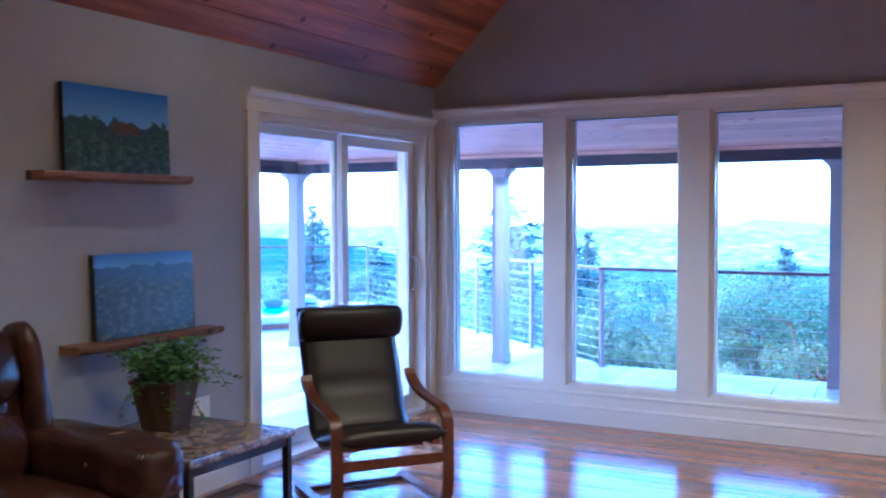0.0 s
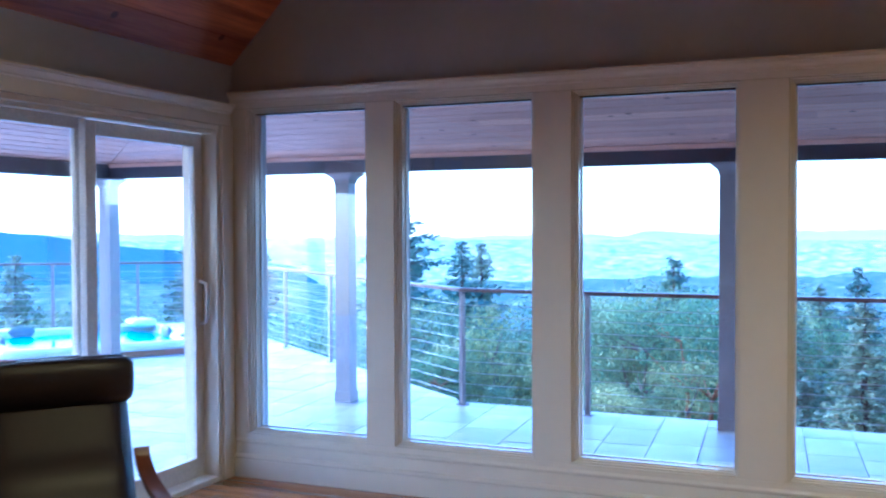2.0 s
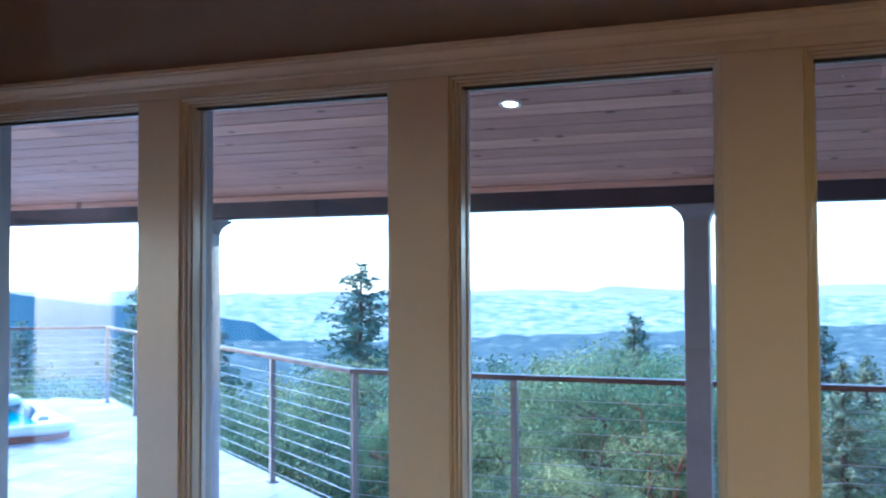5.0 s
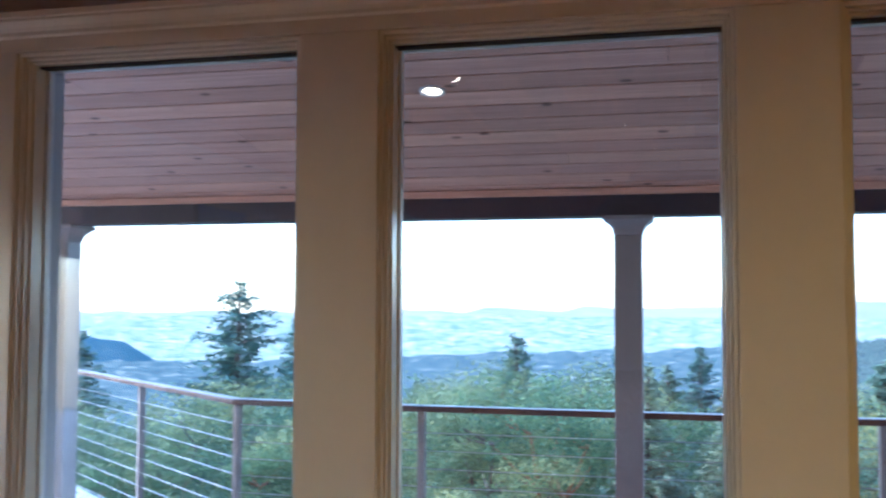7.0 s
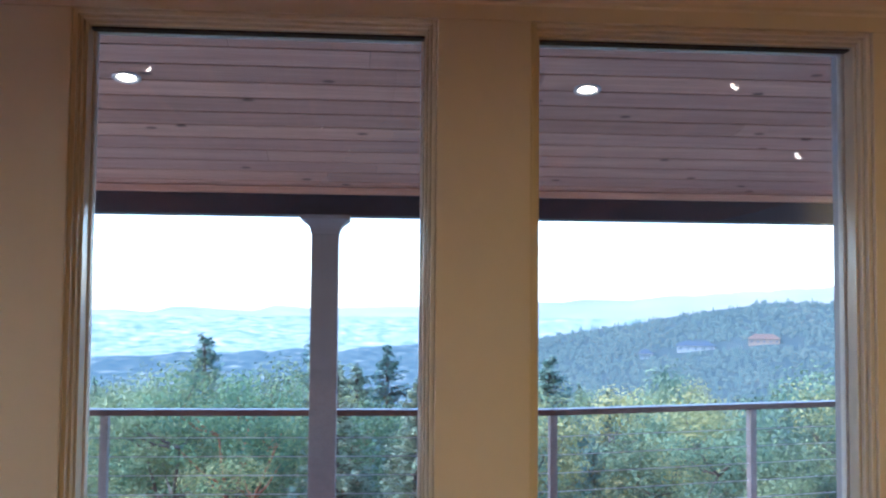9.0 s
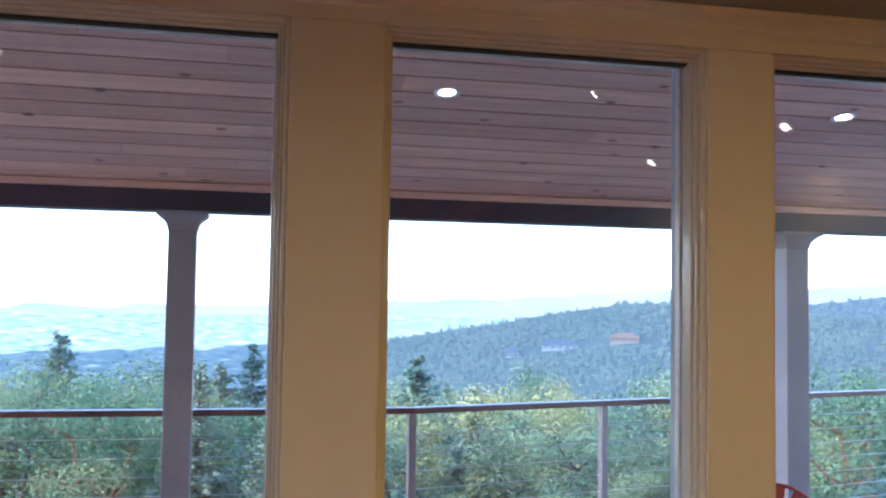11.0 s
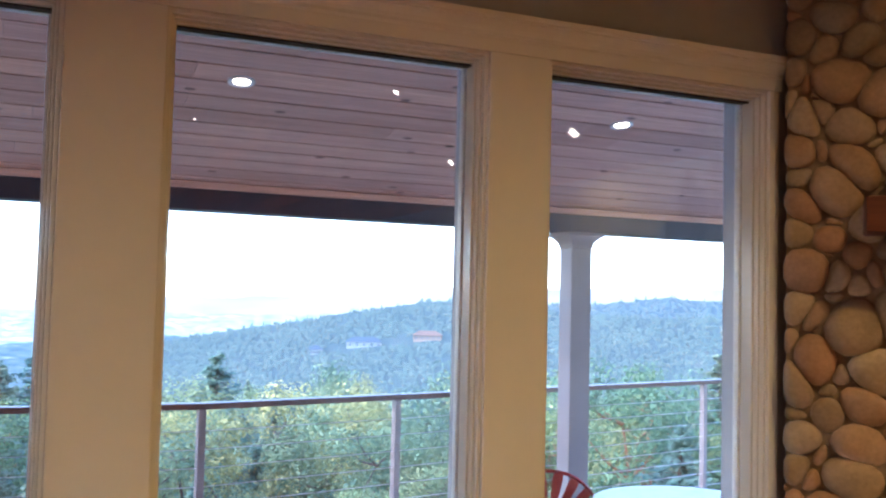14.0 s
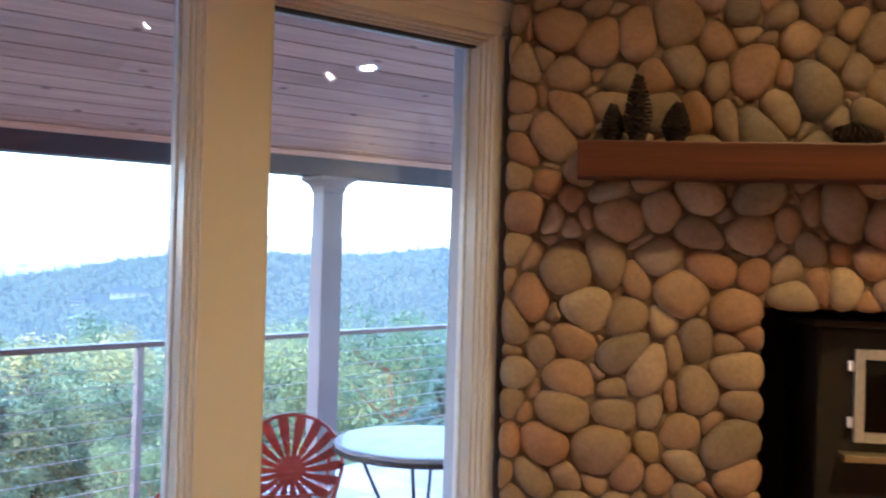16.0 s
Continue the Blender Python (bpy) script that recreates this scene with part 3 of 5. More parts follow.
    for k in range(n):
        want = total * k / n
        while acc + peri[i] < want:
            acc += peri[i]
            i += 1
        f = (want - acc) / peri[i]
        a, b = poly[i], poly[(i + 1) % len(poly)]
        pts.append((a[0] + f * (b[0] - a[0]), a[1] + f * (b[1] - a[1])))
    for _ in range(2):
        pts = [((pts[k - 1][0] + 2 * pts[k][0] + pts[(k + 1) % n][0]) / 4, (pts[k - 1][1] + 2 * pts[k][1] + pts[(k + 1) % n][1]) / 4) for k in range(n)]
    size = math.sqrt(sum((p[0] - cx) ** 2 + (p[1] - cz) ** 2 for p in pts) / n)
    grow = 1.155 - 0.0055 / max(size, 0.02)
    h = min(0.042, size * rng.uniform(0.34, 0.55)) + 0.006
    tx, tz = rng.uniform(-0.25, 0.25), rng.uniform(-0.25, 0.25)
    rings = []
    for s, d in ((0.97, -0.004), (1.0, 0.22), (0.93, 0.55), (0.74, 0.82), (0.42, 0.97)):
        rings.append([bm.verts.new((cx + grow * s * (x - cx), -max(-0.01, h * d + (tx * (x - cx) + tz * (z - cz)) * s * d), cz + grow * s * (z - cz))) for x, z in pts])
    top = bm.verts.new((cx, -h, cz))
    for r, q in zip(rings, rings[1:]):
        for k in range(n):
            f = bm.faces.new((r[k], r[(k + 1) % n], q[(k + 1) % n], q[k]))
            f.smooth = True
    for k in range(n):
        bm.faces.new((rings[-1][k], rings[-1][(k + 1) % n], top)).smooth = True


def warp(x, z):
    """Bends the wall's pattern, so that stones lie long in all directions; nothing moves at the edges."""
    w = max(0.0, min(1.0, x / 0.12, (FW - x) / 0.12))
    if BX0 - 0.15 < x < BX1 + 0.15 and z < BZ + 0.15:
        w *= max(0.0, min(1.0, max(BX0 - x, x - BX1, z - BZ) / 0.15))
    p = Vector((x * 4.2, z * 4.2, 0.7))
    return x + 0.085 * w * noise.noise(p), z + 0.085 * w * noise.noise(p + Vector((31, 7, 3)))


rng = random.Random(11)
rest = bmesh.new()
made = 0
for poly in cells(FW, 3.5, rng, (BX0, BX1, BZ)):
    poly = [warp(*p) for p in poly]
    cx, cz = sum(p[0] for p in poly) / len(poly), sum(p[1] for p in poly) / len(poly)
    if cx < 1.35 and 0.75 < cz < 2.6 and made < 298:
        bm = bmesh.new()
        stone_mesh(bm, poly, rng)
        part("stone", bm, MAT["stone"], fire)
        made += 1
    else:
        stone_mesh(rest, poly, rng)
tagged(part("stones", rest, MAT["stone"], fire), kind="stuff")

# mantel beam
bm = bmesh.new()
box(bm, 0.212, 2.37, -0.205, -0.02, 1.756, 1.858, 0.006)
tagged(link("mantel_beam", bm, MAT["mantel"]), "reddish cedar mantel beam across the stone face", "mantel").matrix_basis = FIRE


def pine_cone(m, length, fat, label):
    """A cone of overlapping scales round a core, standing along z."""
    bm = bmesh.new()
    lathe(bm, [(0.004, 0), (fat * 0.55, length * 0.12), (fat * 0.6, length * 0.4), (fat * 0.35, length * 0.8), (0.003, length)], 10)
    n = 110
    for i in range(n):
        f = i / n
        z = length * (0.02 + 0.96 * f)
        r = fat * (0.35 + 1.1 * f) if f < 0.3 else fat * 0.68 * (1 - ((f - 0.3) / 0.72) ** 1.6) + 0.004
        a = i * 2.39996
        out, tan = Vector((math.cos(a), math.sin(a), 0)), Vector((-math.sin(a), math.cos(a), 0))
        w = 0.011 * (1 - 0.5 * f) * fat / 0.03
        c = Vector((0, 0, z))
        tip = c + out * (r * 1.35 + 0.004) + Vector((0, 0, 0.006))
        vs = [bm.verts.new(v) for v in (c + out * r * 0.5 - tan * w * 0.5, c + out * r * 0.5 + tan * w * 0.5, tip + tan * w, tip - tan * w, tip + Vector((0, 0, -0.006)) + tan * w, tip + Vector((0, 0, -0.006)) - tan * w)]
        bm.faces.new((vs[0], vs[1], vs[2], vs[3]))
        bm.faces.new((vs[3], vs[2], vs[4], vs[5]))
        bm.faces.new((vs[5], vs[4], vs[1], vs[0]))
    ob = tagged(link("pine_cone", bm, MAT["cone"]), label, "pine cone", "pine cones on the mantel")
    ob.matrix_basis = FIRE @ m


pine_cone(pose(0.385, -0.14, 1.858), 0.20, 0.036, "tall dark pine cone standing on the mantel")
pine_cone(pose(0.49, -0.13, 1.858, 0, 6, 0), 0.12, 0.037, "short dark pine cone standing on the mantel")
pine_cone(pose(0.315, -0.10, 1.858, -6, 0, 0), 0.12, 0.030, "small dark pine cone at the back of the mantel")
pine_cone(pose(0.94, -0.12, 1.892, 0, 90, 20), 0.16, 0.032, "dark pine cone lying on the mantel")
pine_cone(pose(1.20, -0.10, 1.892, 0, 90, -60), 0.13, 0.032, "dark pine cone lying on the mantel")

# iron stove set into the firebox
stove = thing("wood_stove", FIRE @ pose(0, 0, 0), "black iron wood stove with a nickel-framed glass door", "stove")
SX0, SX1 = 0.955, 1.67
bm = bmesh.new()
box(bm, SX0, SX1, 0.08, 0.5, 0.18, 1.33, 0.015)
part("body", bm, MAT["stove"], stove)
bm = bmesh.new()
box(bm, SX0 - 0.02, SX1 + 0.02, 0.03, 0.5, 1.331, 1.352, 0.006)
part("top_plate", bm, MAT["stove"], stove)
bm = bmesh.new()
for a, b, c, d in ((1.06, 1.09, 0.985, 1.265), (1.54, 1.57, 0.985, 1.265), (1.09, 1.54, 0.985, 1.015), (1.09, 1.54, 1.235, 1.265)):
    box(bm, a, b, 0.055, 0.082, c, d, 0.004)
door_frame = part("stove_door", bm, MAT["nickel"], stove, "bright nickel door frame")
part("glass", boxes((1.09, 1.54, 0.066, 0.072, 1.015, 1.235)), MAT["darkglass"], door_frame)
for z in (1.03, 1.20):
    bm = bmesh.new()
    tube(bm, [(1.048, 0.06, z), (1.048, 0.06, z + 0.03)], 0.011, 10)
    part("hinge", bm, MAT["nickel"], door_frame)
part("ash_ledge", boxes((1.02, 1.61, 0.0, 0.079, 0.935, 0.955), bevel=0.004), MAT["brass"], stove, "pale brass ledge")
part("hearth_base", boxes((SX0 - 0.1, SX1 + 0.1, 0.02, 0.5, 0.0, 0.179), bevel=0.01), MAT["stove"], stove)

# ---- living room furniture
MAT.update({
    "leather": paint("brown_leather", (0.024, 0.010, 0.008), (0.055, 0.021, 0.013), 5, 0.25, 0.35, 130, 0.002),
    "blackleather": paint("dark_brown_leather", (0.009, 0.006, 0.007), (0.016, 0.010, 0.011), 4, 0.42, 0.3, 150, 0.002),
    "bentwood": wood("cherry_bentwood", (0.08, 0.026, 0.011), (0.18, 0.058, 0.021), 1, 0.35, 0.1, False),
    "marble": None,
    "pot": paint("brown_wood_planter", (0.045, 0.022, 0.013), (0.10, 0.055, 0.032), 14, 0.5, 0.4, 60, 0.004, stretch=(1, 1, 0.2)),
    "fern": paint("fern_green", (0.04, 0.12, 0.015), (0.13, 0.27, 0.04), 12, 0.5, 0.0, 40, piece=0.35),
    "liveedge": wood("live_edge_walnut", (0.10, 0.042, 0.02), (0.30, 0.15, 0.075), 1, 0.45, 0.05, True),
    "plate": paint("white_plastic", (0.72, 0.71, 0.68), (0.78, 0.77, 0.74), 2, 0.35, 0.0),
    "register": paint("brown_floor_register", (0.09, 0.05, 0.03), (0.13, 0.075, 0.045), 10, 0.5, 0.1),
    "soil": paint("dark_soil", (0.02, 0.014, 0.01), (0.035, 0.025, 0.018), 20, 0.95, 0.5),
    "rattan": paint("tan_thread", (0.30, 0.19, 0.10), (0.36, 0.24, 0.13), 30, 0.7, 0.1),
})
m, t, b = nodes_of("brown_marble")
n1, n2 = noise_tex(t, 7, 8, 0.7), noise_tex(t, 30, 6, 0.7)
c = ramp(t, n1.outputs["Fac"], [(0.36, (0.035, 0.025, 0.02)), (0.46, (0.12, 0.085, 0.055)), (0.52, (0.34, 0.26, 0.17)), (0.58, (0.09, 0.065, 0.045)), (0.7, (0.22, 0.17, 0.12))])
c = mix(t, c, ramp(t, n2.outputs["Fac"], [(0.35, (0.55, 0.5, 0.45)), (0.65, (1.2, 1.15, 1.1))]), 0.8, "MULTIPLY")
t.links.new(c, b.inputs["Base Color"])
b.inputs["Roughness"].default_value = 0.12
MAT["marble"] = m


def strip(bm, path, width, thick, x):
    """A bent laminated strip: a path of (y, z) swept with a rectangular section across x."""
    rows = []
    n = len(path)
    for i, (y, z) in enumerate(path):
        a, c = path[max(i - 1, 0)], path[min(i + 1, n - 1)]
        d = Vector((c[0] - a[0], c[1] - a[1])).normalized()
        ny, nz = -d[1] * thick / 2, d[0] * thick / 2
        rows.append([bm.verts.new(v) for v in ((x - width / 2, y + ny, z + nz), (x + width / 2, y + ny, z + nz), (x + width / 2, y - ny, z - nz), (x - width / 2, y - ny, z - nz))])
    for r, s in zip(rows, rows[1:]):
        for k in range(4):
            bm.faces.new((r[k], r[(k + 1) % 4], s[(k + 1) % 4], s[k]))
    bm.faces.new(rows[0][::-1]), bm.faces.new(rows[-1])
    bmesh.ops.recalc_face_normals(bm, faces=bm.faces[:])
    return bm


def curve(pts, n=6):
    """A smooth path through points (Catmull-Rom)."""
    out = []
    for i in range(len(pts) - 1):
        p = [Vector(pts[max(0, min(len(pts) - 1, i + k))]) for k in (-1, 0, 1, 2)]
        for j in range(n):
            f = j / n
            out.append(0.5 * (2 * p[1] + (p[2] - p[0]) * f + (2 * p[0] - 5 * p[1] + 4 * p[2] - p[3]) * f * f + (3 * p[1] - p[0] - 3 * p[2] + p[3]) * f ** 3))
    out.append(Vector(pts[-1]))
    return out


def cushion(bm, path, width, thick, crown=0.0, nx=12, puff=None):
    """An upholstered slab along a path of (y, z): rounded edges, a slight crown, and creases by puff(i)."""
    n = len(path)
    tops, bots = [], []
    for i, p in enumerate(path):
        a, c = path[max(i - 1, 0)], path[min(i + 1, n - 1)]
        d = (Vector(c) - Vector(a)).normalized()
        nrm = Vector((-d[1], d[0]))
        e = min(1.0, min(i, n - 1 - i) / 2.0)
        th = thick * (0.35 + 0.65 * math.sqrt(e)) * (puff(i / (n - 1)) if puff else 1)
        top, bot = [], []
        for k in range(nx + 1):
            u = 2 * k / nx - 1
            q = (1 - abs(u) ** 6) ** 0.5
            x = u * width / 2
            h = th / 2 * (0.15 + 0.85 * q) + crown * (1 - u * u)
            top.append(bm.verts.new((x, p[0] + nrm[0] * h, p[1] + nrm[1] * h)))
            hb = th / 2 * (0.15 + 0.85 * q)
            bot.append(bm.verts.new((x, p[0] - nrm[0] * hb, p[1] - nrm[1] * hb)))
        tops.append(top), bots.append(bot)
    for i in range(n - 1):
        for k in range(nx):
            bm.faces.new((tops[i][k], tops[i][k + 1], tops[i + 1][k + 1], tops[i + 1][k]))
            bm.faces.new((bots[i][k], bots[i + 1][k], bots[i + 1][k + 1], bots[i][k + 1]))
        for k in (0, nx):
            bm.faces.new((tops[i][k], tops[i + 1][k], bots[i + 1][k], bots[i][k]))
    for i in (0, n - 1):
        for k in range(nx):
            bm.faces.new((tops[i][k], bots[i][k], bots[i][k + 1], tops[i][k + 1]))
    bmesh.ops.recalc_face_normals(bm, faces=bm.faces[:])
    return bm


# bentwood lounge chair
chair = thing("lounge_chair", pose(-2.32, 3.655, 0, 0, 0, 53), "bentwood cantilever lounge chair with dark brown leather cushion and head pillow", "armchair")
side = [(0.66, 0.012), (0.40, 0.012), (0.16, 0.012), (0.06, 0.02), (0.012, 0.07), (0.0, 0.16), (0.0, 0.30), (0.002, 0.42), (0.02, 0.475), (0.07, 0.505), (0.18, 0.518), (0.32, 0.535), (0.43, 0.565), (0.50, 0.605), (0.525, 0.645)]
for x in (-0.30, 0.30):
    bm = bmesh.new()
    strip(bm, curve(side, 5), 0.058, 0.022, x)
    part("side_frame", bm, MAT["bentwood"], chair, "reddish bentwood arm, leg and runner")
part("front_stretcher", boxes((-0.271, 0.271, -0.002, 0.016, 0.235, 0.29), bevel=0.004), MAT["bentwood"], chair)
part("rear_stretcher", boxes((-0.271, 0.271, 0.56, 0.60, 0.004, 0.026), bevel=0.004), MAT["bentwood"], chair)
shell = curve([(-0.03, 0.395), (0.10, 0.385), (0.30, 0.335), (0.42, 0.315), (0.50, 0.345), (0.56, 0.45), (0.62, 0.60), (0.70, 0.80), (0.77, 0.985)], 4)
for x in (-0.225, 0.225):
    bm = bmesh.new()
    strip(bm, [(p[0] + 0.012, p[1] - 0.045) for p in shell], 0.045, 0.02, x)
    part("seat_rail", bm, MAT["bentwood"], chair)
for k, z in ((6, 0.0), (20, 0.0), (29, 0.0)):
    p = shell[k]
    part("slat", boxes((-0.247, 0.247, p[0] - 0.002, p[0] + 0.03, p[1] - 0.075, p[1] - 0.057), bevel=0.003), MAT["bentwood"], chair)
bm = bmesh.new()
cushion(bm, shell, 0.57, 0.092, 0.006, 14, lambda f: 1.0 - 0.28 * math.exp(-((f - 0.47) / 0.02) ** 2) - 0.22 * math.exp(-((f - 0.72) / 0.02) ** 2) - 0.18 * math.exp(-((f - 0.25) / 0.02) ** 2))
part("cushion", bm, MAT["blackleather"], chair, "", True)
bm = bmesh.new()
roll = [Vector((0.655 + 0.055 * math.cos(a) - 0.03 * math.sin(a), 0.90 + 0.095 * math.sin(a) + 0.02 * math.cos(a))) for a in np.linspace(0, 2 * math.pi, 17)[:-1]]
for j, (x, s) in enumerate(((-0.30, 0.35), (-0.295, 0.8), (-0.27, 0.97), (-0.15, 1.0), (0, 1.02), (0.15, 1.0), (0.27, 0.97), (0.295, 0.8), (0.30, 0.35))):
    cy, cz = 0.655, 0.90
    cur = [bm.verts.new((x, cy + s * (p[0] - cy), cz + s * (p[1] - cz))) for p in roll]
    if j:
        for k in range(16):
            bm.faces.new((prev[k], prev[(k + 1) % 16], cur[(k + 1) % 16], cur[k]))
    else:
        bm.faces.new(cur[::-1])
    prev = cur
bm.faces.new(prev)
bmesh.ops.recalc_face_normals(bm, faces=bm.faces[:])
part("head_pillow", bm, MAT["blackleather"], chair, "", True)
part("pillow_strap", boxes((-0.12, 0.12, 0.70, 0.80, 0.985, 0.992)), MAT["blackleather"], chair)

# side table
table = thing("side_table", pose(-2.881, 2.745, 0) @ Matrix.Diagonal((0.94, 0.94, 1.09, 1)), "square side table with a brown marble top and black metal legs", "side table")
part("top", boxes((-0.40, 0.40, -0.37, 0.37, 0.452, 0.486), bevel=0.008), MAT["marble"], table, "polished brown marble slab")
for sx in (-1, 1):
    for sy in (-1, 1):
        part("leg", boxes((sx * 0.37 - 0.017, sx * 0.37 + 0.017, sy * 0.34 - 0.017, sy * 0.34 + 0.017, 0, 0.4515), bevel=0.003), MAT["black"], table)
for sy in (-1, 1):
    part("apron", boxes((-0.352, 0.352, sy * 0.34 - 0.012, sy * 0.34 + 0.012, 0.415, 0.4515), bevel=0.002), MAT["black"], table)
for sx in (-1, 1):
    part("apron", boxes((sx * 0.37 - 0.012, sx * 0.37 + 0.012, -0.322, 0.322, 0.415, 0.4515), bevel=0.002), MAT["black"], table)

# potted fern
fern = thing("potted_fern", pose(-3.034, 2.81, 0.5303, 0, 0, 12) @ Matrix.Scale(0.94, 4), "green maidenhair fern in a tapered brown square planter", "plant")
bm = bmesh.new()
prof = [(0.085, 0.0), (0.088, 0.01), (0.125, 0.225), (0.132, 0.23), (0.132, 0.245), (0.118, 0.245), (0.112, 0.21)]
rings = []
for r, z in prof:
    c = 0.86
    rings.append([bm.verts.new((r * x, r * y, z)) for x, y in ((-c, -1), (c, -1), (1, -c), (1, c), (c, 1), (-c, 1), (-1, c), (-1, -c))])
for r, s in zip(rings, rings[1:]):
    for k in range(8):
        bm.faces.new((r[k], r[(k + 1) % 8], s[(k + 1) % 8], s[k]))
bm.faces.new(rings[0][::-1])
bm.faces.new(rings[-1])
part("planter", bm, MAT["pot"], fern, "tapered brown planter")
stems, leaves = bmesh.new(), bmesh.new()
rng = random.Random(4)
for i in range(64):
    a = rng.uniform(0, 2 * math.pi)
    reach, rise = rng.uniform(0.10, 0.36), rng.uniform(0.06, 0.26)
    droop = rng.uniform(0.0, 0.30) if rng.random() < 0.4 else rng.uniform(0, 0.08)
    base = Vector((rng.uniform(-0.07, 0.07), rng.uniform(-0.07, 0.07), 0.212))
    out = Vector((math.cos(a), math.sin(a), 0))
    if out.x < -0.2:
        reach *= 0.75
    pts = [base + out * reach * f + Vector((0, 0, rise * math.sin(min(1, f * 1.3) * math.pi / 2) - droop * f * f)) for f in np.linspace(0, 1, 8)]
    tube(stems, pts, 0.0013, 4)
    for f in np.linspace(0.18, 1, 16):
        j = min(6, int(f * 7))
        p = pts[j].lerp(pts[j + 1], f * 7 - j) if j < 7 else pts[7]
        for sgn in (-1, 1):
            sideways = Vector((-out.y, out.x, 0)) * sgn
            q = p + sideways * rng.uniform(0.012, 0.035) + Vector((0, 0, rng.uniform(-0.014, 0.01)))
            s = rng.uniform(0.008, 0.015)
            ax = (out * rng.uniform(-1, 1) + sideways + Vector((0, 0, rng.uniform(-0.6, 0.6)))).normalized()
            bx = ax.cross(Vector((rng.uniform(-1, 1), rng.uniform(-1, 1), 1.2))).normalized()
            vs = [leaves.verts.new(q + ax * u * s + bx * v * s) for u, v in ((-1, 0), (-0.2, -0.8), (0.9, -0.55), (1.1, 0.1), (0.8, 0.65), (-0.2, 0.8))]
            leaves.faces.new(vs)
tagged(part("stems", stems, MAT["fern"], fern), kind="stuff")
tagged(part("leaves", leaves, MAT["fern"], fern), kind="stuff")
part("soil", boxes((-0.108, 0.108, -0.108, 0.108, 0.19, 0.208)), MAT["soil"], fern)


# leather recliner, facing away from the wall
def pillow(bm, x0, x1, y0, y1, z0, z1, power=3.2, n=14, m=None, lump=0.0, seed=0):
    """A stuffed block: a superellipsoid with slight lumps."""
    cx, cy, cz = (x0 + x1) / 2, (y0 + y1) / 2, (z0 + z1) / 2
    grid = {}

    def at(p):
        if p not in grid:
            grid[p] = bm.verts.new([2 * q / n - 1 for q in p])
        return grid[p]

    for ax in range(3):
        for end in (0, n):
            for i in range(n):
                for j in range(n):
                    quad = []
                    for u, v in ((i, j), (i + 1, j), (i + 1, j + 1), (i, j + 1)):
                        p = [u, v]
                        p.insert(ax, end)
                        quad.append(at(tuple(p)))
                    if (end == 0) != (ax == 1):
                        quad.reverse()
                    bm.faces.new(quad)
    vs = list(grid.values())
    for v in vs:
        u = v.co.copy()
        k = (abs(u.x) ** power + abs(u.y) ** power + abs(u.z) ** power) ** (1 / power)
        u = u / max(k, 1e-6)
        f = 1 + lump * noise.noise(u * 2.2 + Vector((seed, 0, 0)))
        v.co = Vector((cx + u.x * (x1 - x0) / 2 * f, cy + u.y * (y1 - y0) / 2 * f, cz + u.z * (z1 - z0) / 2 * f))
    if m is not None:
        bmesh.ops.transform(bm, matrix=m, verts=vs)
    return bm


rec = thing("leather_recliner", pose(-2.935, 1.84, 0, 0, 0, -6) @ Matrix.Diagonal((0.89, 0.90, 1.04, 1)), "plump dark brown leather recliner armchair with padded arms", "armchair")
bm = bmesh.new()
pillow(bm, -0.40, 0.50, -0.46, 0.46, 0.06, 0.36, 8)
part("body", bm, MAT["leather"], rec, "", True)
part("foot_frame", boxes((-0.35, 0.45, -0.40, 0.40, 0.0, 0.075), bevel=0.01), MAT["black"], rec)
bm = bmesh.new()
pillow(bm, -0.22, 0.56, -0.285, 0.285, 0.26, 0.50, 4.0, lump=0.03, seed=1)
part("seat_cushion", bm, MAT["leather"], rec, "", True)
for k, sy in enumerate((-1, 1)):
    y0, y1 = (0.27, 0.52) if sy > 0 else (-0.52, -0.27)
    bm = bmesh.new()
    pillow(bm, -0.36, 0.56, y0, y1, 0.08, 0.56, 5.0, lump=0.02, seed=3 + k)
    arm = part("armrest", bm, MAT["leather"], rec, "", True)
    bm = bmesh.new()
    pillow(bm, -0.36, 0.61, y0 - 0.02, y1 + 0.02, 0.42, 0.65, 4.2, lump=0.04, seed=5 + k)
    part("arm_pad", bm, MAT["leather"], arm, "", True)
    bm = bmesh.new()
    yc = (y0 + y1) / 2
    tube(bm, [(0.28 + 0.02 * math.cos(a), yc + 0.146 * math.cos(a), 0.540 + 0.112 * math.sin(a)) for a in np.linspace(0.1, math.pi - 0.1, 14)], 0.003, 5)
    part("seam", bm, MAT["rattan"], arm, "pale stitched seam")
tilt = pose(-0.26, 0, 0.40, 0, -14, 0)
bm = bmesh.new()
pillow(bm, -0.14, 0.12, -0.31, 0.31, -0.05, 0.66, 4.0, m=tilt, lump=0.03, seed=7)
part("backrest", bm, MAT["leather"], rec, "", True)
bm = bmesh.new()
pillow(bm, 0.02, 0.20, -0.27, 0.27, 0.30, 0.62, 2.8, m=tilt, lump=0.05, seed=8)
part("head_cushion", bm, MAT["leather"], rec, "", True)
bm = bmesh.new()
pillow(bm, 0.02, 0.20, -0.27, 0.27, 0.0, 0.30, 2.8, m=tilt, lump=0.05, seed=9)
part("lumbar_cushion", bm, MAT["leather"], rec, "", True)
for sy in (-1, 1):
    bm = bmesh.new()
    pillow(bm, -0.12, 0.20, sy * 0.33 - 0.055, sy * 0.33 + 0.055, 0.05, 0.64, 3.0, m=tilt, lump=0.03, seed=10)
    part("wing", bm, MAT["leather"], rec, "", True)


# live-edge shelves with canvas prints
def shelf(y0, y1, z, depth, seed):
    bm = bmesh.new()
    n = 26
